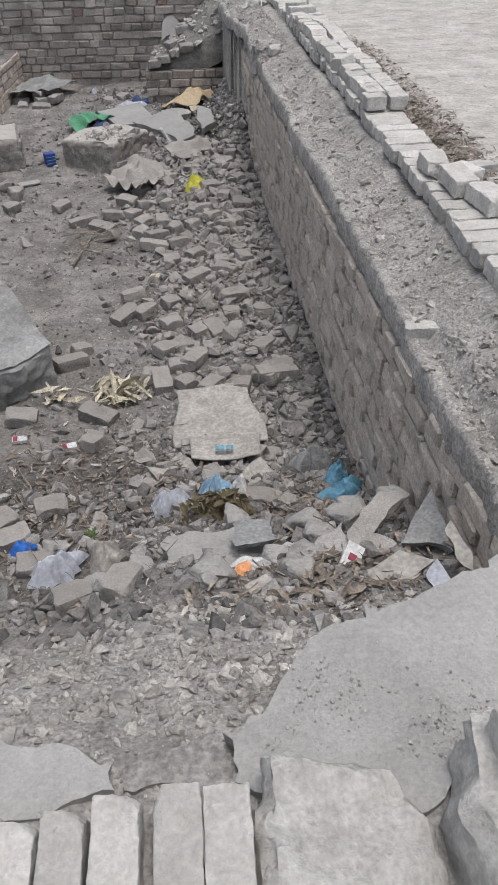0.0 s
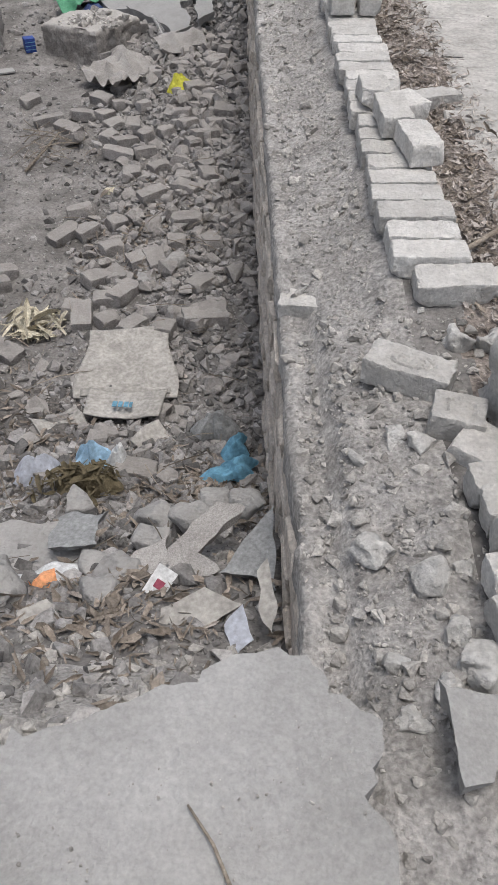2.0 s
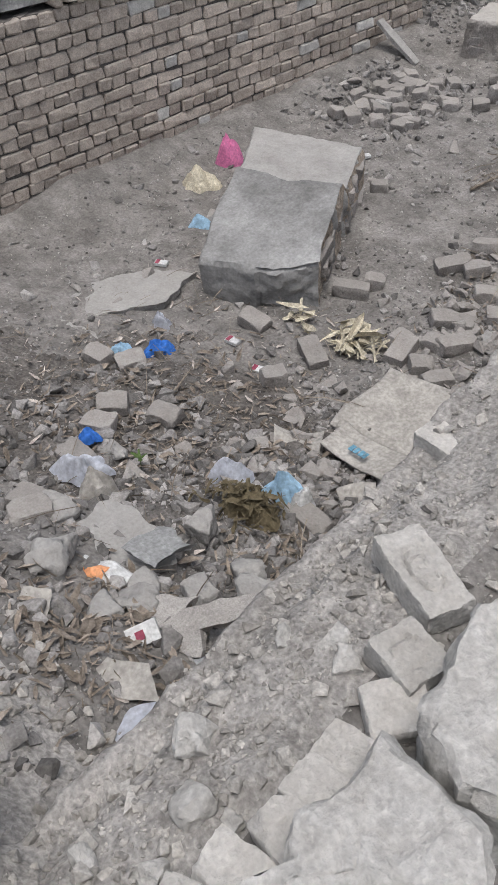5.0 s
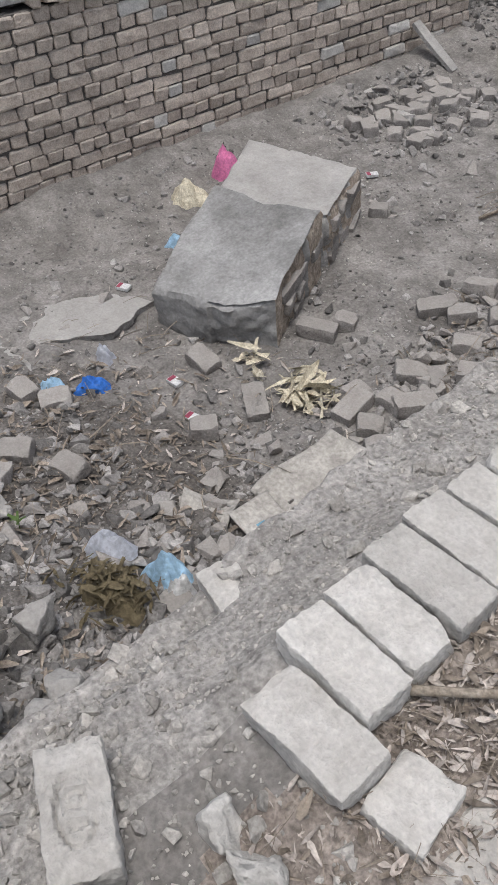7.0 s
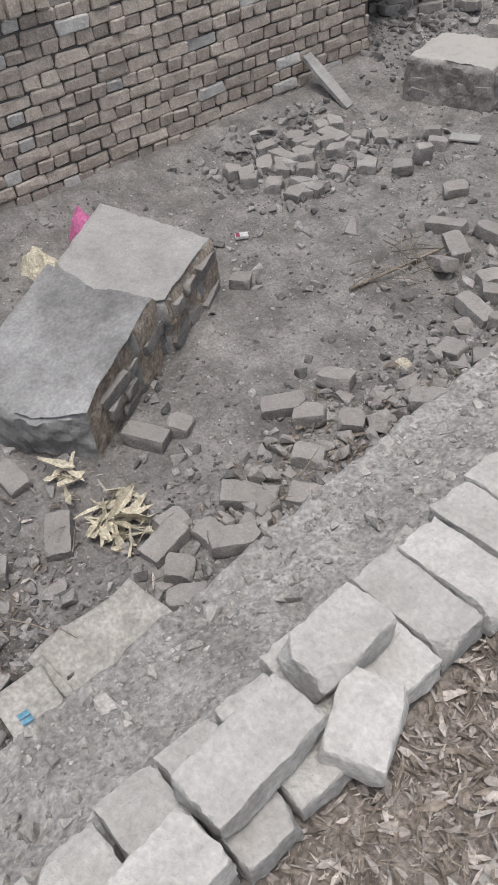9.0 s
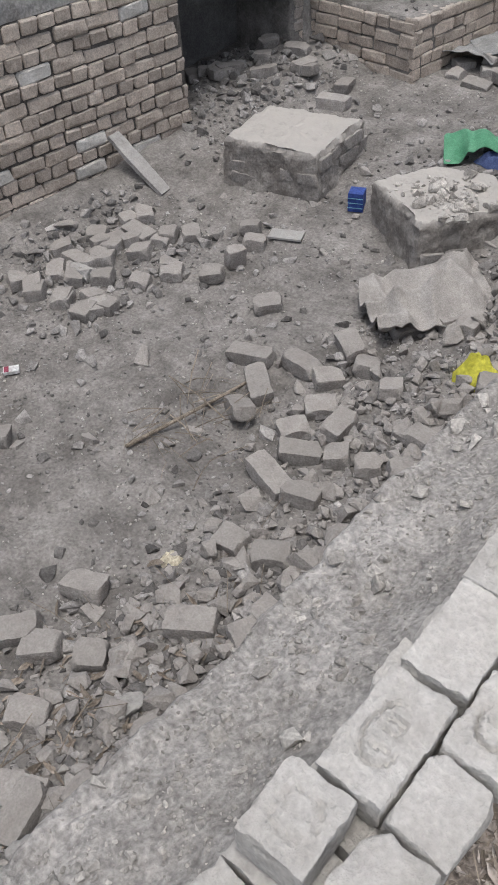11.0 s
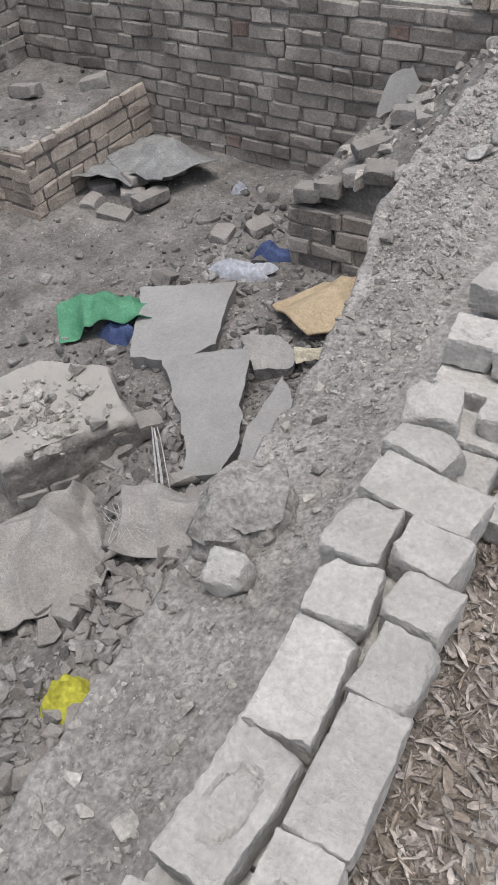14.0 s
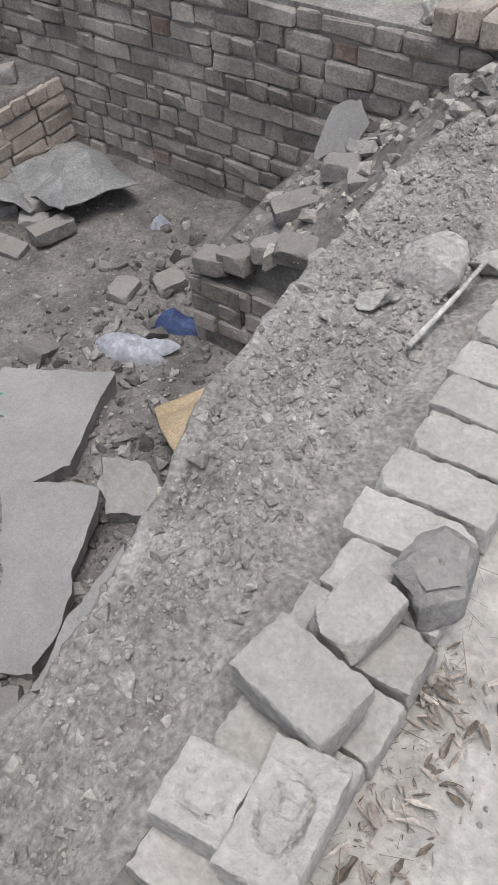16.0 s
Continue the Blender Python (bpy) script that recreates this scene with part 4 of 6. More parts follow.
# near wall head: headers set on edge, then stamped bricks on a bed of masonry
for x, yy, wd in ((-0.60, 0.50, 0.072), (-0.525, 0.52, 0.072), (-0.450, 0.545, 0.070), (-0.382, 0.565, 0.066), (-0.311, 0.582, 0.070), (-0.233, 0.604, 0.076), (-0.138, 0.622, 0.076), (-0.061, 0.622, 0.074)):
    lay("plain", x, yy + rnd.uniform(-0.004, 0.004), 0.199, 95, 0, 0, 0.226, wd, "bricks on the near wall head", "pale worn brick bedded on the near wall head")
for x, yy, k in ((0.418, 0.698, "plain"), (0.521, 0.718, "frog"), (0.632, 0.737, "frog"), (0.745, 0.757, "frog")):
    lay(k, x, yy, 0.29, 97, 0, 0, 0.226, 0.102, "bricks on the near wall head", "pale stamped brick bedded on the near wall head")


# ---- stones and broken concrete ----
def stone(x, y, sx, sy, sz, yaw, seed, material=None, label="angular lump of broken concrete", z=None, tilt=0, roll=0, group="", rough=0.02, sink=0.02):
    me = boulder_mesh("stone", sx, sy, sz, seed, 22, 0.0, rough)
    return put("stone", me, material or M_PALECONC, x, y, yaw, z, tilt, roll, label, "stone", group, sink=sink)


CH1 = [(1.105, 1.50), (1.155, 1.63), (1.125, 1.68), (1.14, 1.77), (1.125, 1.86), (1.23, 1.865), (1.335, 1.845), (1.43, 1.74), (1.42, 1.50), (1.25, 1.43)]
CH2 = [(1.095, 2.08), (1.068, 2.19), (1.115, 2.285), (1.30, 2.28), (1.44, 2.05), (1.335, 1.89), (1.262, 1.862), (1.18, 1.93)]
lumpy_block("concrete_chunk", CH1, 0.03, 0.25, 44, M_PALECONC, "thick chunk of pale broken concrete on bricks", "concrete chunk", 0.034, 0.12, 0.02, 0.06, 0.018)
lumpy_block("concrete_chunk", CH2, -0.02, 0.22, 45, M_PALECONC, "upright pale chunk of broken concrete", "concrete chunk", 0.034, 0.12, -0.05, 0.0, 0.018)
for x, yy, zz, yaw in ((1.080, 1.865, 0.085, 12), (1.095, 1.780, 0.105, 8), (1.105, 1.690, 0.120, -4), (1.085, 1.600, 0.105, 14), (1.080, 1.510, 0.110, 20)):
    lay("half", x, yy, zz, yaw, rnd.uniform(-6, 6), rnd.uniform(-6, 6), 0.135, 0.088, "bricks under the concrete chunk", "pale worn brick under the concrete chunk")
for x, yy, sx, sy, sz, lab in ((1.00, 1.42, 0.09, 0.07, 0.06, ""), (0.96, 1.50, 0.07, 0.06, 0.05, ""), (0.82, 1.72, 0.09, 0.08, 0.06, ""), (0.93, 2.02, 0.06, 0.05, 0.05, ""), (0.86, 2.05, 0.07, 0.05, 0.05, ""), (0.78, 2.0, 0.05, 0.05, 0.04, ""),
                               (1.13, 2.45, 0.10, 0.08, 0.07, ""), (1.18, 2.30, 0.08, 0.07, 0.07, ""), (0.927, 1.63, 0.085, 0.07, 0.065, ""), (1.0, 1.66, 0.05, 0.05, 0.04, ""), (0.94, 1.40, 0.07, 0.06, 0.05, ""), (1.0, 1.44, 0.08, 0.06, 0.07, ""), (0.86, 1.44, 0.05, 0.045, 0.04, ""), (1.05, 2.44, 0.09, 0.07, 0.07, ""), (0.70, 1.52, 0.06, 0.05, 0.04, ""), (0.88, 1.34, 0.07, 0.05, 0.04, "")):
    stone(x, yy, sx, sy, sz, rnd.uniform(0, 360), rnd.randrange(999), None, "small pale stone in the dirt", group="small stones on the wall head")
lumpy_block("concrete_chunk", [(0.40, 8.59), (0.43, 8.70), (0.49, 8.69), (0.52, 8.60), (0.47, 8.55)], 0.115, 0.205, 91, M_CONCRETE, "rough lump of concrete lying on the row", "concrete chunk", 0.02, lean=0.2, step=0.01)
lay("half", 0.394, 8.485, 0.205, 82, 5, -8, 0.135, 0.10, label="pale broken half brick lying on the row")
stone(0.173, 7.377, 0.11, 0.09, 0.10, 10, 52, None, "pale wedge of brick on the wall edge", z=-0.05, rough=0.006)
lumpy_block("mortar_lump", [(-0.013, 7.644), (0.101, 7.701), (0.187, 7.660), (0.237, 7.534), (0.175, 7.439), (0.051, 7.430), (0.002, 7.522)], -0.20, 0.03, 53, M_HEAD, "large lump of mortar rubble at the wall edge", "mortar lump", 0.045, lean=0.25, step=0.016)
stone(-0.01, 9.44, 0.17, 0.14, 0.12, 20, 54, None, "pale lump of concrete on the rubble heap")
stone(-0.07, 9.30, 0.10, 0.08, 0.07, 20, 55, None, "pale lump of concrete on the rubble heap")
stone(0.09, 9.62, 0.12, 0.11, 0.09, 50, 56, None, "pale lump of concrete on the rubble heap")
stone(-0.72, 10.42, 0.28, 0.16, 0.12, 15, 57, M_CONCRETE, "large pale stone against the far wall", z=-0.36)
slab("shard", [(-1.06, 10.46), (-0.90, 10.50), (-0.86, 10.56), (-0.93, 10.60), (-1.04, 10.57)], -0.30, 0.03, M_SLAB, 58, "grey slab shard leaning on the far wall", "slab", 0.0, 1.6, 0.01)
slab("shard", [(-0.98, 10.32), (-0.88, 10.36), (-0.84, 10.44), (-0.93, 10.46)], -0.38, 0.03, M_SLAB, 59, "small grey slab shard in the rubble", "slab", 0.0, 1.1, 0.01)


# ---- loose bricks in the pit ----
PITBRICK = {}
for s in range(6):
    PITBRICK["whole", s] = worn_brick("rubble_brick", 0.226, 0.11, 0.074, 200 + s, s % 2, 0.5, (16, 9, 6))
    PITBRICK["bat", s] = worn_brick("rubble_brick", 0.13, 0.11, 0.074, 220 + s, 0, 0.7, (10, 9, 6))
for me in PITBRICK.values():
    me.materials.append(M_RUBBLE)


def pit_brick(x, y, yaw, ln, z=None, tilt=None, roll=None, label="", group="loose bricks in the pit"):
    kind = "whole" if ln > 0.18 else "bat"
    ob = new("rubble_brick", PITBRICK[kind, rnd.randrange(6)])
    base = 0.226 if kind == "whole" else 0.13
    tilt = rnd.uniform(-9, 9) if tilt is None else tilt
    roll = rnd.uniform(-9, 9) if roll is None else roll
    ob.matrix_world = pose(x, y, (ground_z(x, y) + 0.030) if z is None else z, tilt, roll, yaw) @ Matrix.Diagonal((ln / base, 1, 1, 1))
    return tagged(ob, label or ("grey dusty whole brick lying in the rubble" if kind == "whole" else "grey dusty broken brick lying in the rubble"), "brick", group)


LYING = [(-1.48, 6.76, 21, 0.24), (-1.24, 6.88, 5, 0.21), (-1.07, 6.89, 55, 0.14), (-0.99, 7.07, 30, 0.12), (-0.96, 6.73, 48, 0.15), (-0.96, 6.55, 64, 0.14), (-0.80, 6.68, 98, 0.18), (-0.83, 6.28, 172, 0.24), (-0.83, 6.46, 43, 0.19), (-0.68, 6.54, 43, 0.11), (-0.64, 6.29, 21, 0.16), (-0.54, 6.58, 43, 0.11), (-0.45, 5.55, 38, 0.19), (-0.90, 5.38, 27, 0.17), (-0.78, 5.11, 45, 0.15), (-0.62, 5.22, 45, 0.12), (-0.59, 4.94, 37, 0.14), (-2.62, 6.65, 40, 0.13), (-2.36, 6.95, 40, 0.13), (-2.21, 7.45, 36, 0.13), (-2.16, 7.08, 40, 0.13), (-3.04, 6.90, 39, 0.13), (-2.78, 6.76, 40, 0.14)]
LYING_TOO = [(-2.83, 7.07, 179, 0.24), (-2.88, 6.66, 3, 0.24), (-1.73, 7.11, 48, 0.15), (-1.14, 7.12, 153, 0.18), (-0.78, 7.00, 42, 0.11), (-2.33, 7.53, 36, 0.12), (-3.15, 9.20, 115, 0.2), (-1.37, 3.87, 4, 0.18), (-0.93, 3.88, 152, 0.22), (-0.92, 5.07, 54, 0.21), (-0.59, 4.56, 47, 0.16), (-0.59, 4.19, 103, 0.2), (-0.48, 4.35, 7, 0.16), (-0.44, 4.16, 47, 0.12), (-1.15, 4.63, 33, 0.12), (-1.19, 4.47, 34, 0.21), (-0.91, 3.57, 63, 0.13), (-1.91, 5.56, 44, 0.12), (-1.30, 6.65, 148, 0.24), (-0.24, 5.64, 159, 0.17), (0.09, 4.13, 18, 0.24), (-0.03, 2.92, 3, 0.17)]
for x, y, yaw, ln in LYING + LYING_TOO:
    pit_brick(x, y, yaw, ln)
pit_brick(-1.25, 6.48, 153, 0.24, None, 10, 25, "grey brick propped up on other rubble")
pit_brick(-2.15, 7.25, 166, 0.14, -1.12, 0, 80, "yellowish broken brick standing on end")
pit_brick(-1.68, 9.34, 110, 0.22, -0.95, 15, 30, "stamped grey brick leaning in the rubble")
pit_brick(-2.65, 8.56, 20, 0.21, -0.775, 0, 0, "pale stamped brick on top of the masonry block")
pit_brick(-1.05, 7.42, 60, 0.15)
pit_brick(-0.42, 7.28, 30, 0.16)
pit_brick(-0.28, 7.08, 70, 0.13)
pit_brick(-0.16, 6.9, 95, 0.2)


# ---- rubbish: cloth, sheets, bags, cardboard ----
def mound(h, sx, sy):
    return lambda x, y: h * math.exp(-(x / sx) ** 2 - (y / sy) ** 2)


put("cloth", sheet_mesh("cloth", 0.68, 0.51, 5, 0.10, 3.4, (80, 60), 0.006, 0.0, mound(0.05, 0.25, 0.12), 0.07), M_CLOTH, -1.059, 7.646, 61, label="crumpled dusty grey sackcloth lying on rubble", category="cloth", z=-1.125)
put("cloth", sheet_mesh("cloth", 0.43, 0.30, 9, 0.06, 3.2, (54, 36), 0.006, 0.03, mound(0.07, 0.3, 0.08), 0.06), M_CLOTH, -0.648, 8.046, 30, label="rolled dusty canvas strip beside the slabs", category="cloth", z=-1.03)
put("grey_sheet", sheet_mesh("grey_sheet", 0.62, 0.44, 14, 0.05, 2.2, (48, 38), 0.004, 0.0, mound(0.07, 0.26, 0.2), 0.09), M_GREYPLASTIC, -2.471, 10.288, -12, label="grey plastic sheet thrown over loose bricks", category="plastic sheet", z=-0.885)
put("grey_sheet", sheet_mesh("grey_sheet", 0.34, 0.26, 17, 0.06, 2.8, (36, 30), 0.004, 0.0, mound(0.05, 0.12, 0.1), 0.07), M_GREYPLASTIC, -2.665, 10.043, 20, label="torn grey plastic sheet crumpled over bricks", category="plastic sheet", z=-0.90)
put("green_sheet", sheet_mesh("green_sheet", 0.46, 0.24, 21, 0.07, 3.6, (48, 34), 0.003, 0.0, mound(0.10, 0.09, 0.25), 0.015), M_GREEN, -1.72, 8.90, 40, label="creased green woven plastic sheet on rubble", category="plastic sheet", z=-0.97)
put("navy_cloth", crumple_mesh("navy_cloth", 0.22, 0.15, 0.08, 4), M_NAVY, -1.60, 8.86, 20, label="dark blue rag under the green sheet", category="cloth")
put("navy_cloth", crumple_mesh("navy_cloth", 0.28, 0.13, 0.10, 7), M_NAVY, -1.31, 9.80, 35, label="crumpled dark blue rag on the ground", category="cloth")
put("milky_bag", crumple_mesh("milky_bag", 0.34, 0.18, 0.09, 9, 0.42), M_CLEAR, -1.37, 9.55, 30, label="milky translucent plastic bag on the ground", category="plastic bag")
put("milky_bag", crumple_mesh("milky_bag", 0.10, 0.08, 0.07, 10, 0.4), M_CLEAR, -1.89, 10.32, 10, label="small crumpled milky plastic bag", category="plastic bag")
put("sack", sheet_mesh("sack", 0.62, 0.30, 33, 0.05, 2.6, (44, 30), 0.01, 0.0, mound(0.09, 0.3, 0.11), 0.06), M_CANVAS, -0.711, 9.488, 60, label="empty tan canvas sack draped over rubble", category="sack", z=-0.90)
put("paper_scrap", sheet_mesh("paper_scrap", 0.14, 0.08, 35, 0.03, 9.0, (18, 12), 0.003, 0.0, None, 0.03), M_HUSK, -0.62, 9.02, 40, z=-0.86, label="crumpled yellowish scrap in the rubble", category="scrap")
put("yellow_bag", crumple_mesh("yellow_bag", 0.23, 0.20, 0.16, 12, 0.42), M_YELLOW, -0.53, 7.32, 20, label="crumpled yellow plastic bag on rubble", category="plastic bag", z=-1.14)
put("pink_bag", crumple_mesh("pink_bag", 0.22, 0.20, 0.20, 15, 0.26), M_PINK, -3.02, 5.16, 0, label="knotted pink plastic bag behind the block", category="plastic bag")
put("pale_bag", crumple_mesh("pale_bag", 0.30, 0.22, 0.14, 16, 0.35), M_HUSK, -2.90, 4.78, 40, label="dusty cream plastic bag beside the block", category="plastic bag")
put("blue_rag", crumple_mesh("blue_rag", 0.20, 0.12, 0.09, 17, 0.35), M_SKYBLUE, -2.46, 4.42, 40, label="pale blue plastic scrap beside the block", category="plastic bag")
put("blue_bag", crumple_mesh("blue_bag", 0.18, 0.11, 0.09, 18, 0.42), M_BLUE, -1.55, 3.32, 60, label="crumpled bright blue plastic bag", category="plastic bag")
put("teal_bag", crumple_mesh("teal_bag", 0.15, 0.11, 0.08, 19, 0.4), M_SKYBLUE, -1.67, 3.17, 10, label="crumpled faded blue plastic bag", category="plastic bag")
put("white_bag", crumple_mesh("white_bag", 0.11, 0.10, 0.10, 20, 0.3), M_CLEAR, -1.74, 3.50, 10, label="small knotted white plastic bag", category="plastic bag")
put("sky_blue_bag", crumple_mesh("sky_blue_bag", 0.19, 0.15, 0.12, 22, 0.38), M_SKYBLUE, -0.225, 2.965, 20, label="crumpled light blue plastic bag on cardboard", category="plastic bag", sink=-0.03)
put("white_bag", crumple_mesh("white_bag", 0.11, 0.11, 0.11, 23, 0.3), M_WHITE, -0.11, 2.955, 60, label="crumpled white plastic cup lid scrap", category="scrap", sink=-0.03)
put("white_bag", crumple_mesh("white_bag", 0.20, 0.16, 0.10, 24, 0.38), M_CLEAR, -0.43, 2.84, 60, label="crumpled grubby white plastic bag", category="plastic bag", sink=-0.03)
put("teal_bag", crumple_mesh("teal_bag", 0.22, 0.12, 0.08, 25, 0.42), M_TEAL, 0.37, 2.935, 20, label="crumpled blue plastic bag against the wall foot", category="plastic bag", sink=-0.03)
put("teal_bag", crumple_mesh("teal_bag", 0.16, 0.10, 0.08, 26, 0.42), M_TEAL, 0.36, 3.13, 80, label="dark blue plastic scrap against the wall foot", category="plastic bag", sink=-0.03)
put("grubby_bag", crumple_mesh("grubby_bag", 0.20, 0.16, 0.12, 27, 0.34), M_GREYPLASTIC, 0.24, 3.32, 30, label="dusty grey plastic bag at the wall foot", category="plastic bag", sink=-0.03)
put("compost_clump", crumple_mesh("compost_clump", 0.26, 0.20, 0.09, 28, 0.5, 5.5), M_OLIVE, -0.19, 2.735, 30, label="rotting olive-brown heap of peelings", category="rubbish heap", sink=-0.01)
put("white_bag", crumple_mesh("white_bag", 0.11, 0.10, 0.05, 29, 0.35), M_HUSK, -0.78, 5.70, 30, label="small yellow-white crumpled packet", category="packet")
put("printed_bag", crumple_mesh("printed_bag", 0.24, 0.18, 0.10, 30, 0.4), M_CLEAR, -0.848, 2.409, 30, label="crumpled white plastic bag with blue print", category="plastic bag", sink=-0.03)
put("printed_bag", crumple_mesh("printed_bag", 0.10, 0.08, 0.05, 31, 0.4), M_BLUE, -1.035, 2.560, 30, label="small blue printed packet", category="packet", sink=-0.03)
put("brown_bag", crumple_mesh("brown_bag", 0.18, 0.14, 0.16, 32, 0.4), M_CARD, -0.62, 2.34, 30, label="brown crumpled paper bag", category="paper bag", sink=-0.02)

scatter("peelings", spots(150, -0.42, -0.06, 2.58, 2.90, lambda x, y: math.exp(-((x + 0.19) / 0.13) ** 2 - ((y - 2.74) / 0.1) ** 2), 111), LEAVES, M_OLIVE, "rotting olive-brown peelings heaped on the rubbish", "peelings", (0.04, 0.09), (0.5, 1.2), -0.3, seed=36, surface_z=lambda x, y: ground_z(x, y) + 0.09 * math.exp(-((x + 0.19) / 0.15) ** 2 - ((y - 2.74) / 0.12) ** 2))

# cardboard
card = put("cardboard", sheet_mesh("panel", 0.42, 0.50, 51, 0.012, 2.2, (26, 24), 0.008, 0.007, None, 0.05), M_CARD, -0.25, 3.77, 8, z=-1.165, tilt=9, label="flattened dusty cardboard box with blue print", category="cardboard")
flap = part("flap", sheet_mesh("flap", 0.36, 0.20, 52, 0.015, 2.2, (24, 14), 0.008, 0.018, None, 0.04), M_CARD, card)
flap.matrix_basis = pose(0.01, -0.33, 0.06, -14, 0, -6)
part("crease_edge", sheet_mesh("crease_edge", 0.44, 0.05, 57, 0.01, 3.0, (24, 6), 0.008, 0.0, None, 0.02), M_CARD, card).matrix_basis = pose(0.0, -0.205, 0.022, 8, 0, 0)
for i, (wd, hx) in enumerate(((0.022, -0.05), (0.018, -0.022), (0.02, 0.004), (0.014, 0.028))):
    part("print_bar", box_mesh("print_bar", hx, hx + wd, -0.06, -0.02, 0.034, 0.0375), M_TEAL, flap, "blue printed letter bar")
put("cardboard", sheet_mesh("cardboard", 0.60, 0.22, 53, 0.03, 2.2, (34, 16), 0.008, 0.010, None, 0.06), M_CARD, -0.17, 3.10, 6, z=-1.195, label="torn dusty cardboard strip", category="cardboard")
put("cardboard", sheet_mesh("cardboard", 0.22, 0.13, 54, 0.03, 2.2, (20, 14), 0.008, 0.032, None, 0.05), M_CARD, -0.47, 3.30, 40, z=-1.20, label="curled piece of torn cardboard", category="cardboard")
put("cardboard", sheet_mesh("cardboard", 0.34, 0.15, 55, 0.02, 3.0, (24, 14), 0.006, 0.04, None, 0.05), M_CARD, 0.10, 3.12, -35, z=-1.18, label="folded dusty paper sheet", category="cardboard")

# broken plates, stones and scraps on the near heap
HEAP = "scraps on the near heap"
slab("heap_plate", [(0.441, 1.976), (0.576, 2.176), (0.602, 1.910), (0.533, 1.960)], -0.44, 0.035, M_GREYPLASTIC, 61, "dusty grey plate leaning on the wall foot", "slab", 0.25, 0.2, 0.012, group=HEAP)
slab("heap_plate", [(0.281, 2.054), (0.405, 2.238), (0.489, 2.218), (0.369, 2.060), (0.441, 2.007), (0.340, 1.965)], -0.49, 0.03, M_CLOTH, 62, "dusty grey broken sheet on the heap", "slab", 0.1, 0.15, 0.015, group=HEAP)
slab("heap_plate", [(0.320, 1.726), (0.314, 1.808), (0.419, 1.866), (0.524, 1.821), (0.446, 1.765)], -0.41, 0.02, M_CARD, 63, "folded greenish cardboard on the heap", "cardboard", 0.1, 0.25, 0.006, group=HEAP)
slab("heap_plate", [(0.520, 1.669), (0.483, 1.758), (0.524, 1.810), (0.560, 1.717)], -0.39, 0.012, M_CLEAR, 64, "dusty white plastic scrap", "scrap", 0.2, 0.2, 0.01, group=HEAP)
slab("heap_plate", [(0.583, 1.725), (0.554, 1.877), (0.577, 1.912), (0.610, 1.783), (0.607, 1.693)], -0.32, 0.012, M_CARD, 65, "torn dusty paper strip by the wall", "scrap", 0.3, 0.1, 0.01, group=HEAP)
slab("heap_plate", [(-0.103, 2.125), (-0.097, 2.298), (0.039, 2.321), (0.045, 2.148)], -0.62, 0.03, M_GREYPLASTIC, 66, "crumpled dusty grey plastic sheet", "plastic sheet", 0.1, -0.2, 0.03, group=HEAP)
slab("heap_plate", [(-0.063, 1.782), (0.002, 1.832), (0.112, 1.708), (0.092, 1.630), (0.041, 1.649)], -0.48, 0.03, M_CARD, 67, "bent dusty board at the rim of the heap", "scrap", -0.2, 0.2, 0.012, group=HEAP)
slab("heap_plate", [(0.215, 1.663), (0.270, 1.808), (0.296, 1.794), (0.289, 1.665)], -0.46, 0.04, M_CONCRETE, 68, "grey broken plate in the leaves", "slab", 0.3, 0.2, 0.012, group=HEAP)
slab("heap_plate", [(0.172, 2.065), (0.273, 2.146), (0.319, 2.016), (0.217, 1.985)], -0.53, 0.03, M_CLOTH, 69, "dusty crumpled rag on the heap", "cloth", 0.1, 0.1, 0.02, group=HEAP)
for x, yy, sx, sy, sz, zz in ((0.105, 1.905, 0.15, 0.13, 0.13, -0.64), (-0.055, 1.775, 0.15, 0.12, 0.10, -0.60), (-0.16, 1.70, 0.12, 0.10, 0.08, -0.58), (0.20, 2.20, 0.12, 0.10, 0.08, -0.68), (0.05, 2.10, 0.12, 0.10, 0.09, -0.71), (0.30, 2.33, 0.14, 0.12, 0.08, -0.70),
                              (0.48, 2.36, 0.13, 0.10, 0.08, -0.66), (0.15, 2.42, 0.16, 0.13, 0.09, -0.82), (0.36, 2.52, 0.14, 0.12, 0.08, -0.84), (-0.12, 2.48, 0.15, 0.11, 0.08, -0.84), (-0.45, 2.10, 0.12, 0.10, 0.09, -0.76), (-0.32, 1.90, 0.12, 0.09, 0.08, -0.68)):
    stone(x, yy, sx, sy, sz, rnd.uniform(0, 360), rnd.randrange(999), M_CONCRETE, "dusty grey lump of rubble on the heap", z=zz + 0.02, group="rubble lumps on the near heap", rough=0.012)
pk = put("orange_packet", sheet_mesh("orange_packet", 0.18, 0.12, 61, 0.03, 6.0, (22, 16), 0.003, 0.0, mound(0.03, 0.08, 0.06), 0.03), M_WHITE, -0.085, 2.005, 25, z=-0.665, label="crumpled white and orange packet", category="packet")
part("orange_print", sheet_mesh("orange_print", 0.07, 0.06, 61, 0.03, 6.0, (10, 8), 0.003, 0.0, lambda x, y: 0.005 + 0.03 * math.exp(-(x / 0.08) ** 2 - (y / 0.06) ** 2), 0.01), M_ORANGE, pk, "orange printed patch")
pk = put("cigarette_packet", box_mesh("cigarette_packet", -0.045, 0.045, -0.03, 0.03, 0, 0.02), M_WHITE, 0.28, 1.942, 65, z=-0.495, tilt=25, roll=-15, label="crushed white packet with a maroon mark", category="packet")
part("print_mark", box_mesh("print_mark", -0.02, 0.005, -0.014, 0.012, 0.02, 0.0225), M_MAROON, pk, "maroon printed square")
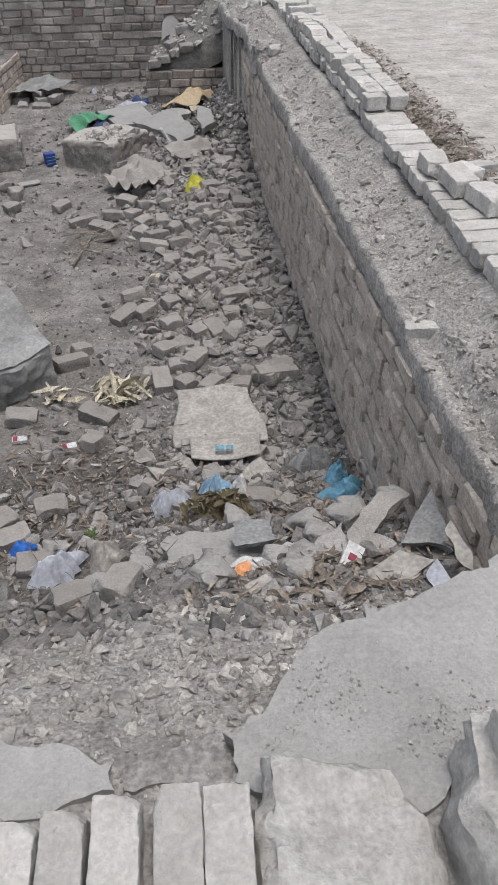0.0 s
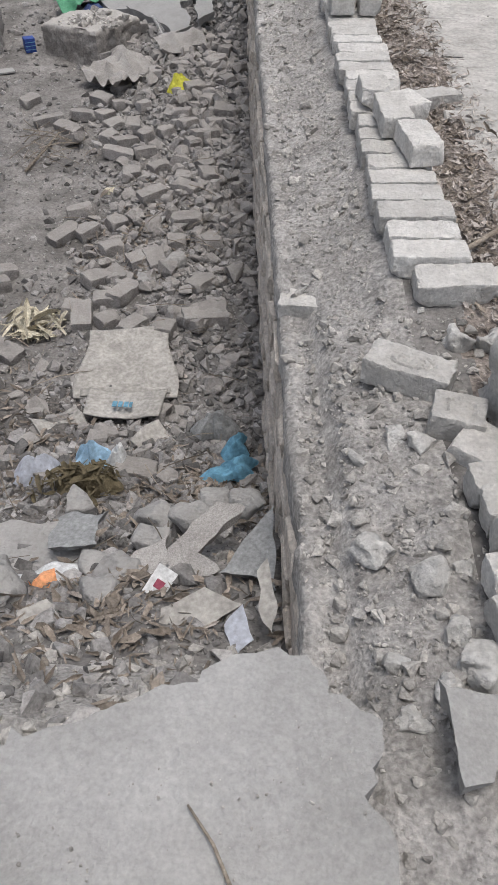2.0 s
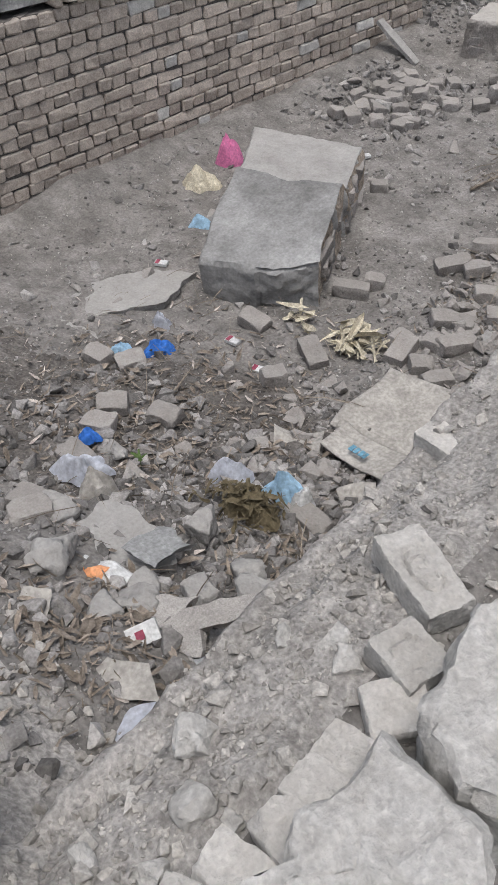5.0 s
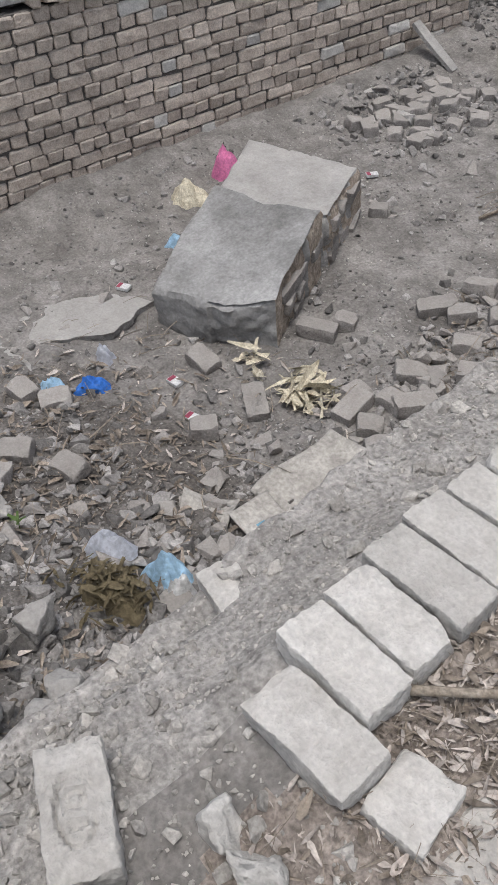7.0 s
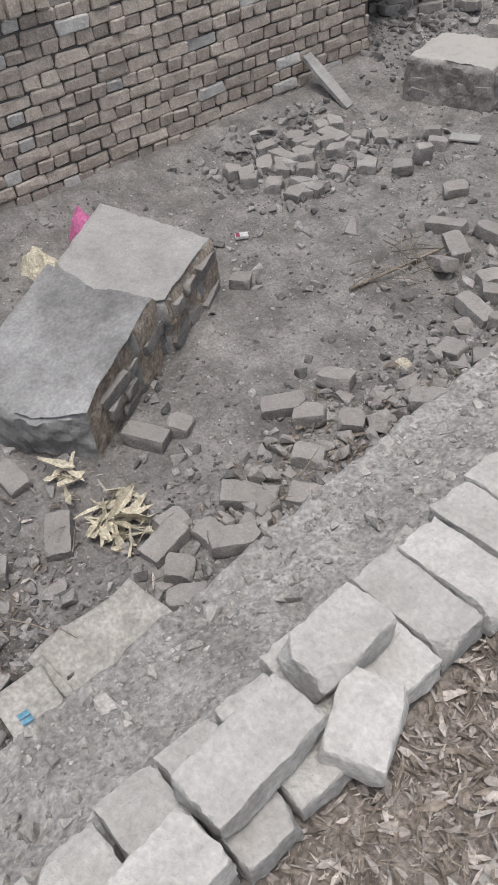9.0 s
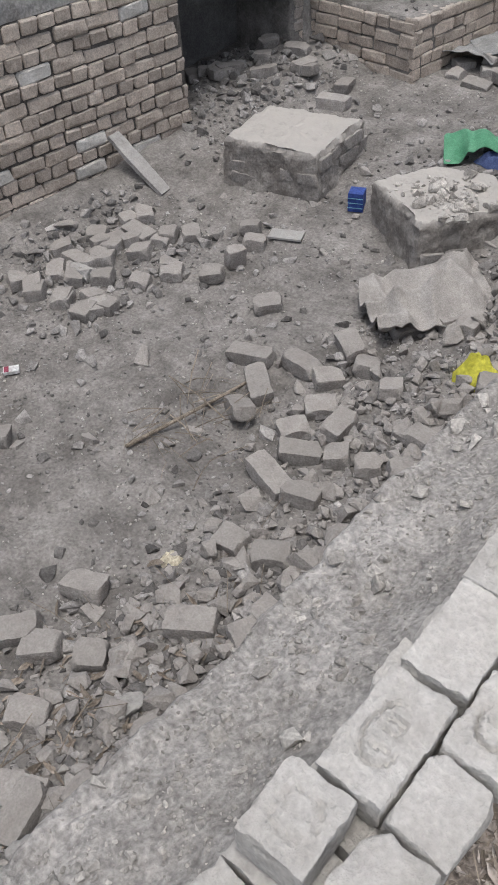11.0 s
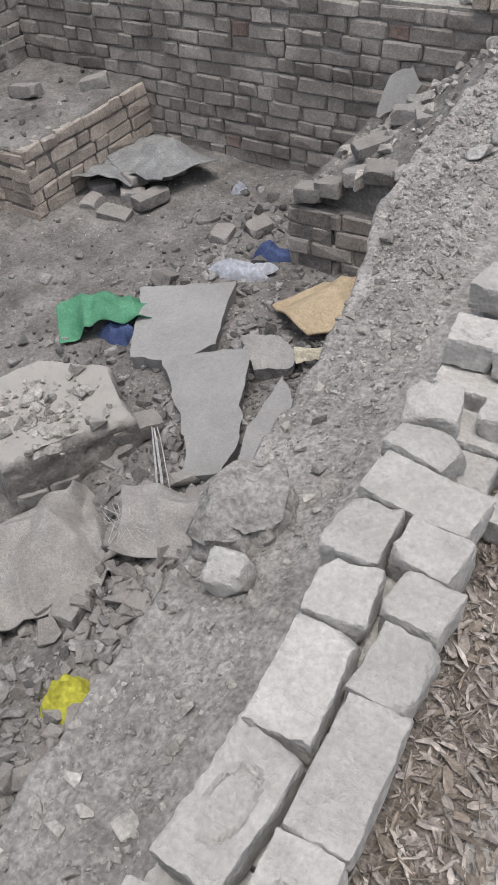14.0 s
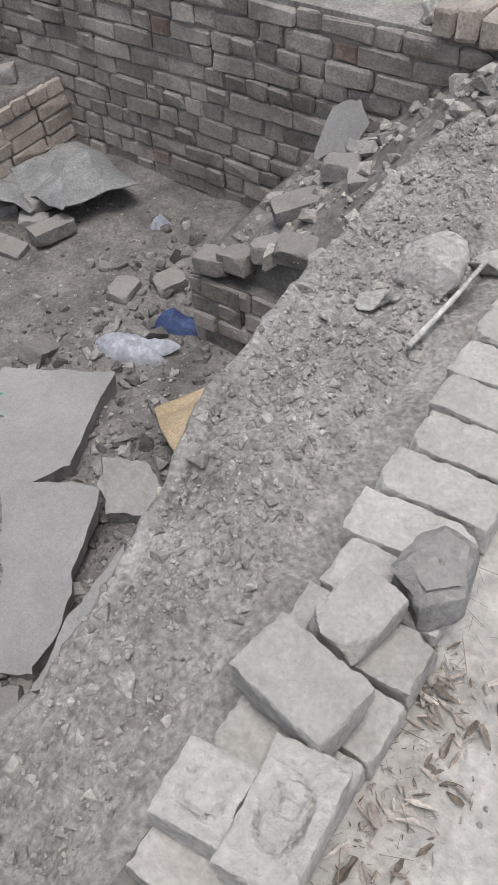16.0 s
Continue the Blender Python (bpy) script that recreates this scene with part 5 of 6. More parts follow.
bx = put("blue_box", box_mesh("blue_box", -0.045, 0.045, -0.045, 0.045, 0, 0.115), M_DEEPBLUE, -2.01, 8.10, 30, label="small dark blue printed carton", category="box")
for k in range(3):
    part("print_band", box_mesh("print_band", -0.046, 0.046, -0.0525, -0.05, 0.025 + 0.03 * k, 0.029 + 0.03 * k), M_TEAL, bx, "pale blue printed band")
for x, y, mt, yaw, lab in ((-2.24, 3.90, M_WHITE, 30, "small crushed white and red packet"), (-1.34, 3.68, M_WHITE, 10, "small white paper packet"), (-2.30, 5.86, M_WHITE, 60, "small white and red packet on bare earth"), (-1.05, 3.60, M_WHITE, 20, "small white striped paper")):
    pk = put("small_packet", box_mesh("small_packet", -0.04, 0.04, -0.025, 0.025, 0, 0.018), mt, x, y, yaw, label=lab, category="packet", sink=-0.004)
    part("print_mark", box_mesh("print_mark", -0.036, -0.012, -0.022, 0.022, 0.018, 0.0202), M_MAROON, pk, "maroon printed end")
put("tile_scrap", box_mesh("tile_scrap", -0.10, 0.10, -0.05, 0.05, 0, 0.012), M_SCREED, -2.12, 7.62, 30, label="bluish grey flat tile scrap", category="tile", sink=-0.005)

# the plank leaning on the west wall, sticks, rope, wire
put("plank", box_mesh("plank", -0.05, 0.05, -0.25, 0.25, -0.015, 0.015, 0.006, 0.05), M_CONCRETE, -3.33, 7.46, 103, z=-1.01, tilt=38, label="pale plank leaning against the brick wall", category="plank")
put("stick", tube("stick", [(0, -0.19, 0.012), (0.005, 0, 0.016), (0, 0.19, 0.012)], 0.008, 7, 0.8), M_PALEWOOD, 0.085, 9.38, 0, label="bleached stick lying on the rubble", category="stick", sink=-0.02)
put("stick", tube("stick", [(0, -0.45, 0.02), (0.02, 0, 0.03), (0, 0.45, 0.012)], 0.011, 7, 0.6), M_TWIG, -1.40, 6.40, -4, label="dry brown stick lying on earth", category="stick", sink=-0.01)
put("stick", tube("stick", [(0, -0.25, 0.02), (0.02, 0, 0.03), (0, 0.25, 0.012)], 0.010, 7, 0.6), M_TWIG, 1.18, 2.95, -38, label="pale dry stalk lying in leaf litter", category="stick", sink=-0.01)
put("stick", tube("stick", [(0, -0.07, 0.004), (0.006, 0, 0.008), (0, 0.07, 0.004)], 0.0035, 6, 0.6), M_TWIG, 0.555, 1.045, 35, z=0.088, label="short dark twig on the screed", category="stick")
put("stick", tube("stick", [(0, -0.22, 0.01), (0.04, 0, 0.05), (0, 0.22, 0.01)], 0.006, 6, 0.6), M_TWIG, -1.18, 3.12, 20, label="thin dry twig in the rubbish", category="stick")
rope = put("rope", tube("rope", [(0, 0, 0.16), (0.01, -0.04, 0.14), (0.03, -0.14, 0.06), (0.05, -0.24, 0.02), (0.03, -0.32, 0.03)], 0.004, 7, 1.3), M_ROPE, -0.93, 8.31, 30, z=-1.0, label="frayed whitish rope hanging over rubble", category="rope")
for dx, dy in ((0.012, 0.004), (-0.010, 0.008), (0.004, -0.012), (-0.006, -0.01)):
    part("strand", tube("strand", [(dx, dy, 0.16), (0.01 + dx * 1.5, -0.04 + dy, 0.135), (0.03 + dx * 2, -0.14 + dy, 0.065), (0.05 + dx * 2.6, -0.24 + dy * 2, 0.022), (0.03 + dx * 4, -0.33 + dy * 3, 0.02)], 0.0025, 6, 0.8), M_ROPE, rope)
r_ = random.Random(5)
fv, ff = [], []
for i in range(90):
    a = r_.uniform(0, 6.28)
    p0 = Vector((r_.uniform(-0.05, 0.05), r_.uniform(-0.05, 0.05), r_.uniform(0, 0.03)))
    p1 = p0 + Vector((math.cos(a) * r_.uniform(0.04, 0.12), math.sin(a) * r_.uniform(0.04, 0.12), r_.uniform(-0.01, 0.05)))
    n = len(fv)
    fv += [tuple(p0), tuple(p0 + Vector((0.0025, 0.0025, 0))), tuple(p1 + Vector((0.001, 0.001, 0))), tuple(p1)]
    ff.append((n, n + 1, n + 2, n + 3))
put("frayed_fibres", mesh_np("frayed_fibres", fv, ff), M_ROPE, -0.80, 7.95, 0, z=-1.0, label="tangle of frayed whitish rope fibres", category="rope", kind="stuff")
put("wire", tube("wire", [(0, 0, 0), (0, 0.03, 0.25), (0, 0.10, 0.45), (0, 0.22, 0.55), (0, 0.30, 0.55)], 0.006, 6), M_ROPE, -4.40, 8.55, 0, z=-1.0, label="thin bent wire in the dark recess", category="wire")

# straw-coloured husks, twigs and a seedling
husks = scatter("husks", spots(80, -0.98, -0.68, 4.0, 4.24, seed=61) + spots(14, -1.28, -1.08, 3.98, 4.12, seed=62), LEAVES, M_HUSK, "straw-coloured dry corn husks on the ground", "husks", (0.07, 0.20), (0.5, 1.0), -0.25, seed=9)
stalk = put("seedling", tube("seedling", [(0, 0, 0), (0.006, 0, 0.04), (0.0, 0.006, 0.08)], 0.003, 6, 0.6), M_GREENLEAF, -0.74, 2.62, 0, label="small green seedling in the rubbish", category="plant")
for i in range(5):
    v, f = LEAVES[i]
    me = mesh_np("leaf", [tuple(Vector(q) * 0.045) for q in v], f.tolist(), True)
    lf = part("leaf", me, M_GREENLEAF, stalk)
    lf.matrix_local = pose(0.0, 0.0, 0.055 + 0.006 * i, 10, -35, 72 * i) @ pose(0.022, 0, 0)


# ---- loose surface stuff ----
def pit_only(x, y):
    u = x + SLOPE * y
    if not in_pit(x, y) or u > 0.84 or x < -3.45:
        return 0.0
    return 1.0


def strip(x, y):
    """Rubble lies thick along the foot of the long wall and thins out to the west."""
    u = x + SLOPE * y
    return pit_only(x, y) * max(0.05, min(1.0, 1.0 - (0.6 - u) / 1.25)) * (1.0 if y < 9.2 else 0.5)


scatter("small_rubble", spots(12000, -3.4, 0.8, 2.3, 9.6, strip, 71), ROCKS, M_CHIPS, "grey brick and mortar rubble along the wall foot", "rubble", (0.015, 0.085), (0.4, 0.9), 0.3, seed=2)
scatter("fine_rubble", spots(14000, -3.4, 0.8, 1.6, 10.6, strip, 72), ROCKS[:6], M_CHIPS, "fine grey chips strewn over the pit floor", "rubble", (0.006, 0.028), (0.4, 0.9), 0.25, seed=3)
scatter("floor_grit", spots(9000, -3.4, 0.8, 2.5, 10.6, pit_only, 73, 1.5), ROCKS[:5], M_CHIPS, "loose grit on the pit floor", "rubble", (0.006, 0.036), (0.35, 0.8), 0.25, seed=4)
scatter("pale_grit", spots(5000, -3.4, 0.8, 2.5, 10.6, pit_only, 173, 1.5), ROCKS[:6], M_PALECHIPS, "pale mortar crumbs on the pit floor", "rubble", (0.005, 0.03), (0.35, 0.8), 0.25, seed=34)
scatter("head_chips", spots(900, -1.3, 0.75, 0.95, 1.31, lambda x, y: 1.0 if y > 1.0 + 0.38 * max(0, x + 0.1) else 0.0, 185), ROCKS, M_PALECHIPS, "brown brick chips on the near wall head", "gravel", (0.008, 0.04), (0.4, 0.9), 0.25, seed=35)
scatter("rim_chips", spots(2600, -1.6, 0.66, 0.9, 1.72, lambda x, y: 1.0 if x + SLOPE * y < 0.85 and y > 0.92 + 0.75 * max(0.0, x + 0.05) - 0.25 * max(0.0, x - 0.2) else 0.0, 186), ROCKS, M_PALECHIPS, "brown brick chips on the crumbling near rim", "gravel", (0.006, 0.055), (0.45, 0.9), 0.25, seed=41)
scatter("foot_lumps", spots(1300, -1.4, 0.75, 4.4, 8.3, lambda x, y: pit_only(x, y) * bump(x + SLOPE * y, 0.25, 0.85, 0.5), 187), ROCKS, M_RUBBLE, "jumbled broken brick lumps at the wall foot", "rubble", (0.035, 0.12), (0.6, 1.0), 0.02, seed=42)
scatter("lumps", spots(520, -3.3, 0.75, 2.6, 8.6, strip, 74), ROCKS, M_RUBBLE, "larger broken brick lumps in the rubble", "rubble", (0.07, 0.14), (0.4, 0.8), 0.25, seed=5)
scatter("corner_rubble", spots(900, -3.4, -2.3, 5.9, 7.5, lambda x, y: pit_only(x, y) * bump(x, -3.2, -2.5, 0.3) * bump(y, 6.4, 7.1, 0.4), 75), ROCKS, M_CHIPS, "brick rubble heaped near the west wall", "rubble", (0.012, 0.10), (0.45, 0.9), 0.25, seed=6)
scatter("slab_rubble", spots(1500, -2.2, -0.2, 8.3, 10.4, lambda x, y: pit_only(x, y) * bump(x, -1.7, -0.5, 0.4), 76), ROCKS, M_CHIPS, "grey rubble around the broken slabs", "rubble", (0.012, 0.10), (0.45, 0.9), 0.25, seed=7)
scatter("recess_rubble", spots(900, -4.4, -3.2, 8.0, 9.5, lambda x, y: 1.0 if in_pit(x, y) else 0.0, 77), ROCKS, M_CHIPS, "dark rubble on the floor of the recess", "rubble", (0.02, 0.11), (0.45, 0.9), 0.25, seed=8)
scatter("near_rubble", spots(3600, -1.6, 0.7, 1.33, 3.2, lambda x, y: pit_only(x, y), 78), ROCKS, M_CHIPS, "rubble and dirt on the near heap", "rubble", (0.01, 0.10), (0.45, 0.9), 0.25, seed=9)


def head(x, y):
    u = x + SLOPE * y
    return 1.0 if head_edge(y) + 0.012 < u < 1.14 else 0.0


scatter("wall_head_gravel", spots(20000, -0.5, 1.1, 1.3, 10.6, head, 81), ROCKS[:7], M_PALECHIPS, "loose mortar grit on the wall head", "gravel", (0.003, 0.018), (0.4, 0.9), 0.25, seed=11, surface_z=head_z)
scatter("wall_head_lumps", spots(900, -0.5, 1.1, 1.3, 10.6, head, 82), ROCKS, M_PALECHIPS, "small mortar lumps on the wall head", "gravel", (0.018, 0.055), (0.4, 0.8), 0.25, seed=12, surface_z=head_z)
scatter("heap_gravel", spots(3000, -0.5, 0.3, 7.4, 10.6, lambda x, y: head(x, y) * bump(y, 8.6, 10.6, 0.9), 83), ROCKS[:8], M_PALECHIPS, "pale broken concrete gravel on the heap", "gravel", (0.005, 0.032), (0.5, 0.95), 0.3, seed=13, surface_z=head_z)
scatter("corner_gravel", spots(1500, 0.6, 1.25, 0.95, 2.6, lambda x, y: 1.0 if x + SLOPE * y > 0.88 else 0.0, 84), ROCKS, M_PALECHIPS, "pale gravel at the corner of the walls", "gravel", (0.006, 0.045), (0.45, 0.9), 0.2, seed=14)
scatter("near_head_grit", spots(3600, -1.3, 0.75, 0.55, 1.31, lambda x, y: 1.0 if y > 0.95 + 0.38 * max(0, x + 0.1) or x < -0.1 else 0.12, 85), ROCKS[:7], M_PALECHIPS, "brown grit and mortar crumbs on the near wall head", "gravel", (0.005, 0.03), (0.4, 0.9), 0.25, seed=15)
scatter("block_rubble", spots(260, -1.75, -1.15, 7.95, 8.45, lambda x, y: math.exp(-((x + 1.40) / 0.20) ** 2 - ((y - 8.16) / 0.17) ** 2), 86), ROCKS, M_PALECHIPS, "mortar chips on top of the masonry block", "rubble", (0.012, 0.09), (0.5, 0.9), 0.1, seed=16, surface_z=lambda x, y: -0.855)
scatter("plinth_rubble", spots(150, -3.75, -2.9, 9.6, 10.6, None, 87), ROCKS, M_CHIPS, "chips on top of the plinth", "rubble", (0.01, 0.06), (0.4, 0.9), 0.2, seed=17, surface_z=plinth_top)
scatter("pier_rubble", spots(380, -1.15, -0.25, 9.85, 10.6, None, 88), ROCKS, M_PALECHIPS, "broken brick and mortar on the low pier", "rubble", (0.015, 0.11), (0.4, 0.9), 0.2, seed=18, surface_z=pier_top)


def litter(x, y):
    e = x - row_x(y) - 0.23
    if y < 2.6:
        return 0.35 * bump(x, 1.15, 1.6, 0.1) * bump(y, 2.0, 2.6, 0.2)
    wide = 0.36 - 0.20 * max(0.0, min(1.0, (y - 7.2) / 1.0))
    return max(0.0, min(1.0, (e + 0.02) / 0.04)) * max(0.0, min(1.0, (wide - e) / 0.25))


scatter("leaf_litter", spots(10500, 0.3, 1.7, 2.0, 8.6, litter, 91), LEAVES, M_PALELEAF, "bleached dry leaves drifted along the bricks", "leaves", (0.010, 0.052), (0.5, 1.2), 0.1, seed=21)
scatter("leaf_litter_dark", spots(8000, 0.3, 1.7, 2.0, 8.6, litter, 92), LEAVES, M_LEAF, "brown dry leaves drifted along the bricks", "leaves", (0.008, 0.055), (0.5, 1.2), 0.1, seed=22)
scatter("straw", spots(2600, 0.3, 1.7, 2.0, 8.8, litter, 93), [(np.array([(-0.5, -0.015, 0), (0.5, -0.01, 0.03), (0.5, 0.01, 0.03), (-0.5, 0.015, 0)]), np.array([(0, 1, 2), (0, 2, 3)]))], M_TWIG, "thin dry straw in the leaf litter", "straw", (0.02, 0.09), (0.8, 1.2), 0.0, seed=23)
scatter("lane_grit", spots(5200, 0.2, 2.6, 4.2, 11.5, lambda x, y: 1.0 if x > row_x(y) + 0.24 else 0.0, 94), ROCKS[:5], M_PALECHIPS, "fine grit on the trodden lane", "gravel", (0.003, 0.016), (0.4, 0.8), 0.3, seed=24)
drift = lambda cx, cy, sx, sy: (lambda x, y: pit_only(x, y) * math.exp(-((x - cx) / sx) ** 2 - ((y - cy) / sy) ** 2))
scatter("pit_leaves", spots(420, -1.2, 0.3, 4.3, 6.0, drift(-0.45, 5.0, 0.3, 0.5), 95) + spots(900, -0.3, 0.66, 2.3, 3.2, drift(0.3, 2.75, 0.3, 0.3), 96) + spots(520, -0.4, 0.66, 1.4, 2.5, drift(0.2, 1.85, 0.3, 0.25), 97) + spots(1100, -2.3, 0.0, 2.0, 4.2, drift(-1.0, 3.0, 0.7, 0.6), 98),
        LEAVES, M_LEAF, "brown dry leaves among the rubble", "leaves", (0.03, 0.09), (0.5, 1.2), 0.05, seed=25)
scatter("paper_flakes", spots(700, -2.4, 0.5, 1.6, 4.2, pit_only, 99), LEAVES, M_PALELEAF, "pale scraps of paper and plastic in the rubbish", "scraps", (0.02, 0.08), (0.4, 1.0), 0.05, seed=26)
TWIGS = [(np.array([(-0.5, -0.012, 0), (0.0, -0.012, 0.05), (0.5, -0.006, 0.0), (0.5, 0.006, 0.0), (0.0, 0.012, 0.05), (-0.5, 0.012, 0), (-0.5, 0, 0.02), (0, 0, 0.07), (0.5, 0, 0.02)]), np.array([(0, 1, 7), (0, 7, 6), (1, 2, 8), (1, 8, 7), (3, 4, 7), (3, 7, 8), (4, 5, 6), (4, 6, 7)]))]
scatter("twig_bundle", spots(24, -1.5, -1.2, 6.0, 6.45, pit_only, 202), TWIGS, M_TWIG, "bundle of dry brown stalks on the earth", "twigs", (0.15, 0.4), (0.8, 1.2), -0.02, seed=28)
scatter("twigs", spots(420, -2.2, 0.4, 2.0, 4.4, pit_only, 101) + spots(90, -1.5, -1.0, 5.9, 6.6, pit_only, 102) + spots(120, -1.0, 0.2, 4.4, 6.2, strip, 103), TWIGS, M_TWIG, "dry brown twigs and stalks in the rubble", "twigs", (0.05, 0.22), (0.8, 1.2), 0.0, seed=27)

scatter("plate_crumbs", spots(900, -0.02, 0.8, 0.84, 1.34, lambda x, y: (1.0 if y < 1.02 + 0.42 * x else 0.0) * max(0.06, min(1.0, 4 * nz(x, y, 3, 5))), 104), ROCKS[:7], M_PALECHIPS, "mortar crumbs on the screed plate", "gravel", (0.002, 0.012), (0.4, 0.9), 0.2, seed=31, surface_z=lambda x, y: 0.086 - 0.02 * (y - 1.05))


def embed(block, a, b, zs, seed, depth=0.018, chance=0.8):
    """Broken bricks showing in the side of a block, as its parts."""
    r = random.Random(seed)
    d = Vector((b[0] - a[0], b[1] - a[1], 0))
    side = Vector((d.y, -d.x, 0)).normalized()
    yaw = math.degrees(math.atan2(d.y, d.x))
    for z in zs:
        t = r.uniform(0.02, 0.06)
        while t < d.length - 0.08:
            size = r.choice((0.11, 0.13, 0.2))
            if r.random() < chance:
                p = Vector((a[0], a[1], 0)) + d.normalized() * (t + size / 2) - side * (depth + r.uniform(-0.012, 0.014))
                kind = "whole" if size > 0.18 else "bat"
                ob = bpy.data.objects.new("brick", PITBRICK[kind, r.randrange(6)])
                scene.collection.objects.link(ob)
                ob.parent = block
                ob.matrix_basis = block.matrix_basis.inverted() @ pose(p.x, p.y, z + r.uniform(-0.01, 0.01), r.uniform(-8, 8), r.uniform(-8, 8), yaw + r.uniform(-8, 8))
            t += size + r.uniform(0.01, 0.05)


embed(block_l, (-1.627, 4.929), (-1.959, 5.447), (-1.2, -1.1, -1.0), 3, 0.05, 0.7)
embed(block_f, (-1.302, 4.344), (-1.610, 4.846), (-1.22, -1.13, -1.04), 4, 0.05, 0.7)
embed(block_a, (-2.90, 7.82), (-2.24, 8.00), (-1.08, -0.99), 5, 0.045, 0.5)
embed(block_a, (-2.24, 8.00), (-2.40, 8.60), (-1.08, -0.99, -0.9), 6, 0.052)
embed(block_b, (-1.33, 7.83), (-1.06, 8.34), (-1.06, -0.97), 7, 0.045, 0.4)

# bricks of the plinth top, the pier top and the heap under the grey sheet
for x, y, yaw, ln, z in ((-3.46, 9.80, 80, 0.12, -0.50), (-3.36, 10.14, 10, 0.2, -0.51), (-3.02, 10.42, 40, 0.18, -0.51), (-2.29, 9.97, 75, 0.22, -0.93), (-2.42, 9.78, 10, 0.20, -0.98), (-2.64, 9.83, 100, 0.14, -0.97), (-2.46, 10.00, 40, 0.15, -0.96), (-2.38, 10.19, 20, 0.18, -0.88), (-2.50, 10.10, 80, 0.16, -0.90), (-2.69, 9.98, 60, 0.15, -0.95), (-2.38, 10.34, 30, 0.15, -0.91), (-2.85, 10.00, 10, 0.13, -0.97),
                         (-1.10, 9.84, 10, 0.14, -0.57), (-0.99, 9.86, 0, 0.13, -0.53), (-0.86, 9.92, 20, 0.16, -0.47), (-0.74, 9.90, 10, 0.16, -0.42), (-0.90, 10.14, 50, 0.22, -0.42), (-0.62, 10.22, 30, 0.2, -0.26), (-1.66, 9.82, 100, 0.14, -0.94), (-1.52, 9.98, 60, 0.14, -0.94), (-0.80, 10.28, 10, 0.15, -0.30)):
    pit_brick(x, y, yaw, ln, z, group="bricks on plinth, pier and heap")
for i in range(26):
    x, y = rnd.uniform(-3.15, -2.35), rnd.uniform(6.3, 7.35)
    pit_brick(x, y, rnd.uniform(0, 180), rnd.choice((0.11, 0.13, 0.15)), group="bricks heaped near the west wall")
for i in range(34):
    y = rnd.uniform(3.9, 8.2)
    x = 0.68 - SLOPE * y - abs(rnd.gauss(0, 0.42))
    pit_brick(x, y, rnd.uniform(0, 180), rnd.choice((0.11, 0.13, 0.15, 0.2)), group="loose bricks in the pit")
for i in range(14):
    pit_brick(rnd.uniform(-4.2, -3.4), rnd.uniform(8.4, 9.3), rnd.uniform(0, 180), rnd.choice((0.13, 0.15, 0.2)), group="bricks in the recess")
for x, y, yaw in ((-1.1, 2.66, 30), (-0.95, 2.44, 10), (-0.7, 2.1, 20), (-0.5, 2.02, 70), (-1.5, 3.12, 70), (-1.65, 3.02, 10), (-1.2, 2.8, 50), (-1.0, 2.95, 20)):
    pit_brick(x, y, yaw, 0.15, group="bricks in the near rubbish")
for x, y, s in ((0.13, 2.02, 0.15), (-0.18, 1.92, 0.17), (-0.62, 2.16, 0.13), (-0.9, 2.6, 0.13), (-2.75, 6.62, 0.16), (-0.3, 4.55, 0.12), (-0.15, 4.7, 0.13), (-0.35, 5.2, 0.12)):
    stone(x, y, s, s * 0.8, s * 0.6, rnd.uniform(0, 360), rnd.randrange(999), M_CONCRETE, "dusty grey stone in the rubble", group="stones in the pit")

# caps of the west wall and the far wall
for i in range(14):
    ob = new("brick", WIDE[i % 7])
    ob.matrix_world = pose(-3.60, 4.25 + 0.092 * i, -0.008, 90, rnd.uniform(-4, 4), rnd.uniform(-4, 4))
    if not ob.data.materials:
        ob.data.materials.append(M_WALLBRICK)
    tagged(ob, "brick set on edge along the wall top", "brick", "bricks on edge on the wall")
tagged(lumpy_block("wall_capping", [(-3.78, 3.2), (-3.56, 3.2), (-3.56, 4.62), (-3.80, 4.62)], -0.03, 0.12, 71, M_CONCRETE, "lumpy concrete capping the brick wall", "wall cap", 0.04), "lumpy concrete capping the brick wall", "wall cap", "", "structure")
tagged(lumpy_block("wall_capping", [(-3.82, 5.75), (-3.57, 5.75), (-3.60, 7.75), (-3.84, 7.75)], -0.07, 0.05, 72, M_CONCRETE, "lumpy mortar capping the brick wall", "wall cap", 0.04), "lumpy mortar capping the brick wall", "wall cap", "", "structure")
for i in range(9):
    ob = new("brick", WIDE[i % 7])
    ob.matrix_world = pose(-0.62 + 0.09 * i, 10.72, 0.14, 90, rnd.uniform(-3, 3), 90 + rnd.uniform(-4, 4)) @ pose(0, 0, 0, 0, 0, 0)
    tagged(ob, "brick set on edge on the far wall", "brick", "bricks on edge on the far wall")
stone(-0.72, 10.74, 0.09, 0.10, 0.09, 0, 77, M_PALEBRICK, "pale stone on the far wall", z=0.08)


# ---- worn brick paving of the lane ----
pv, pf = [], []
r_ = random.Random(8)
yy = 2.5
row_no = 0
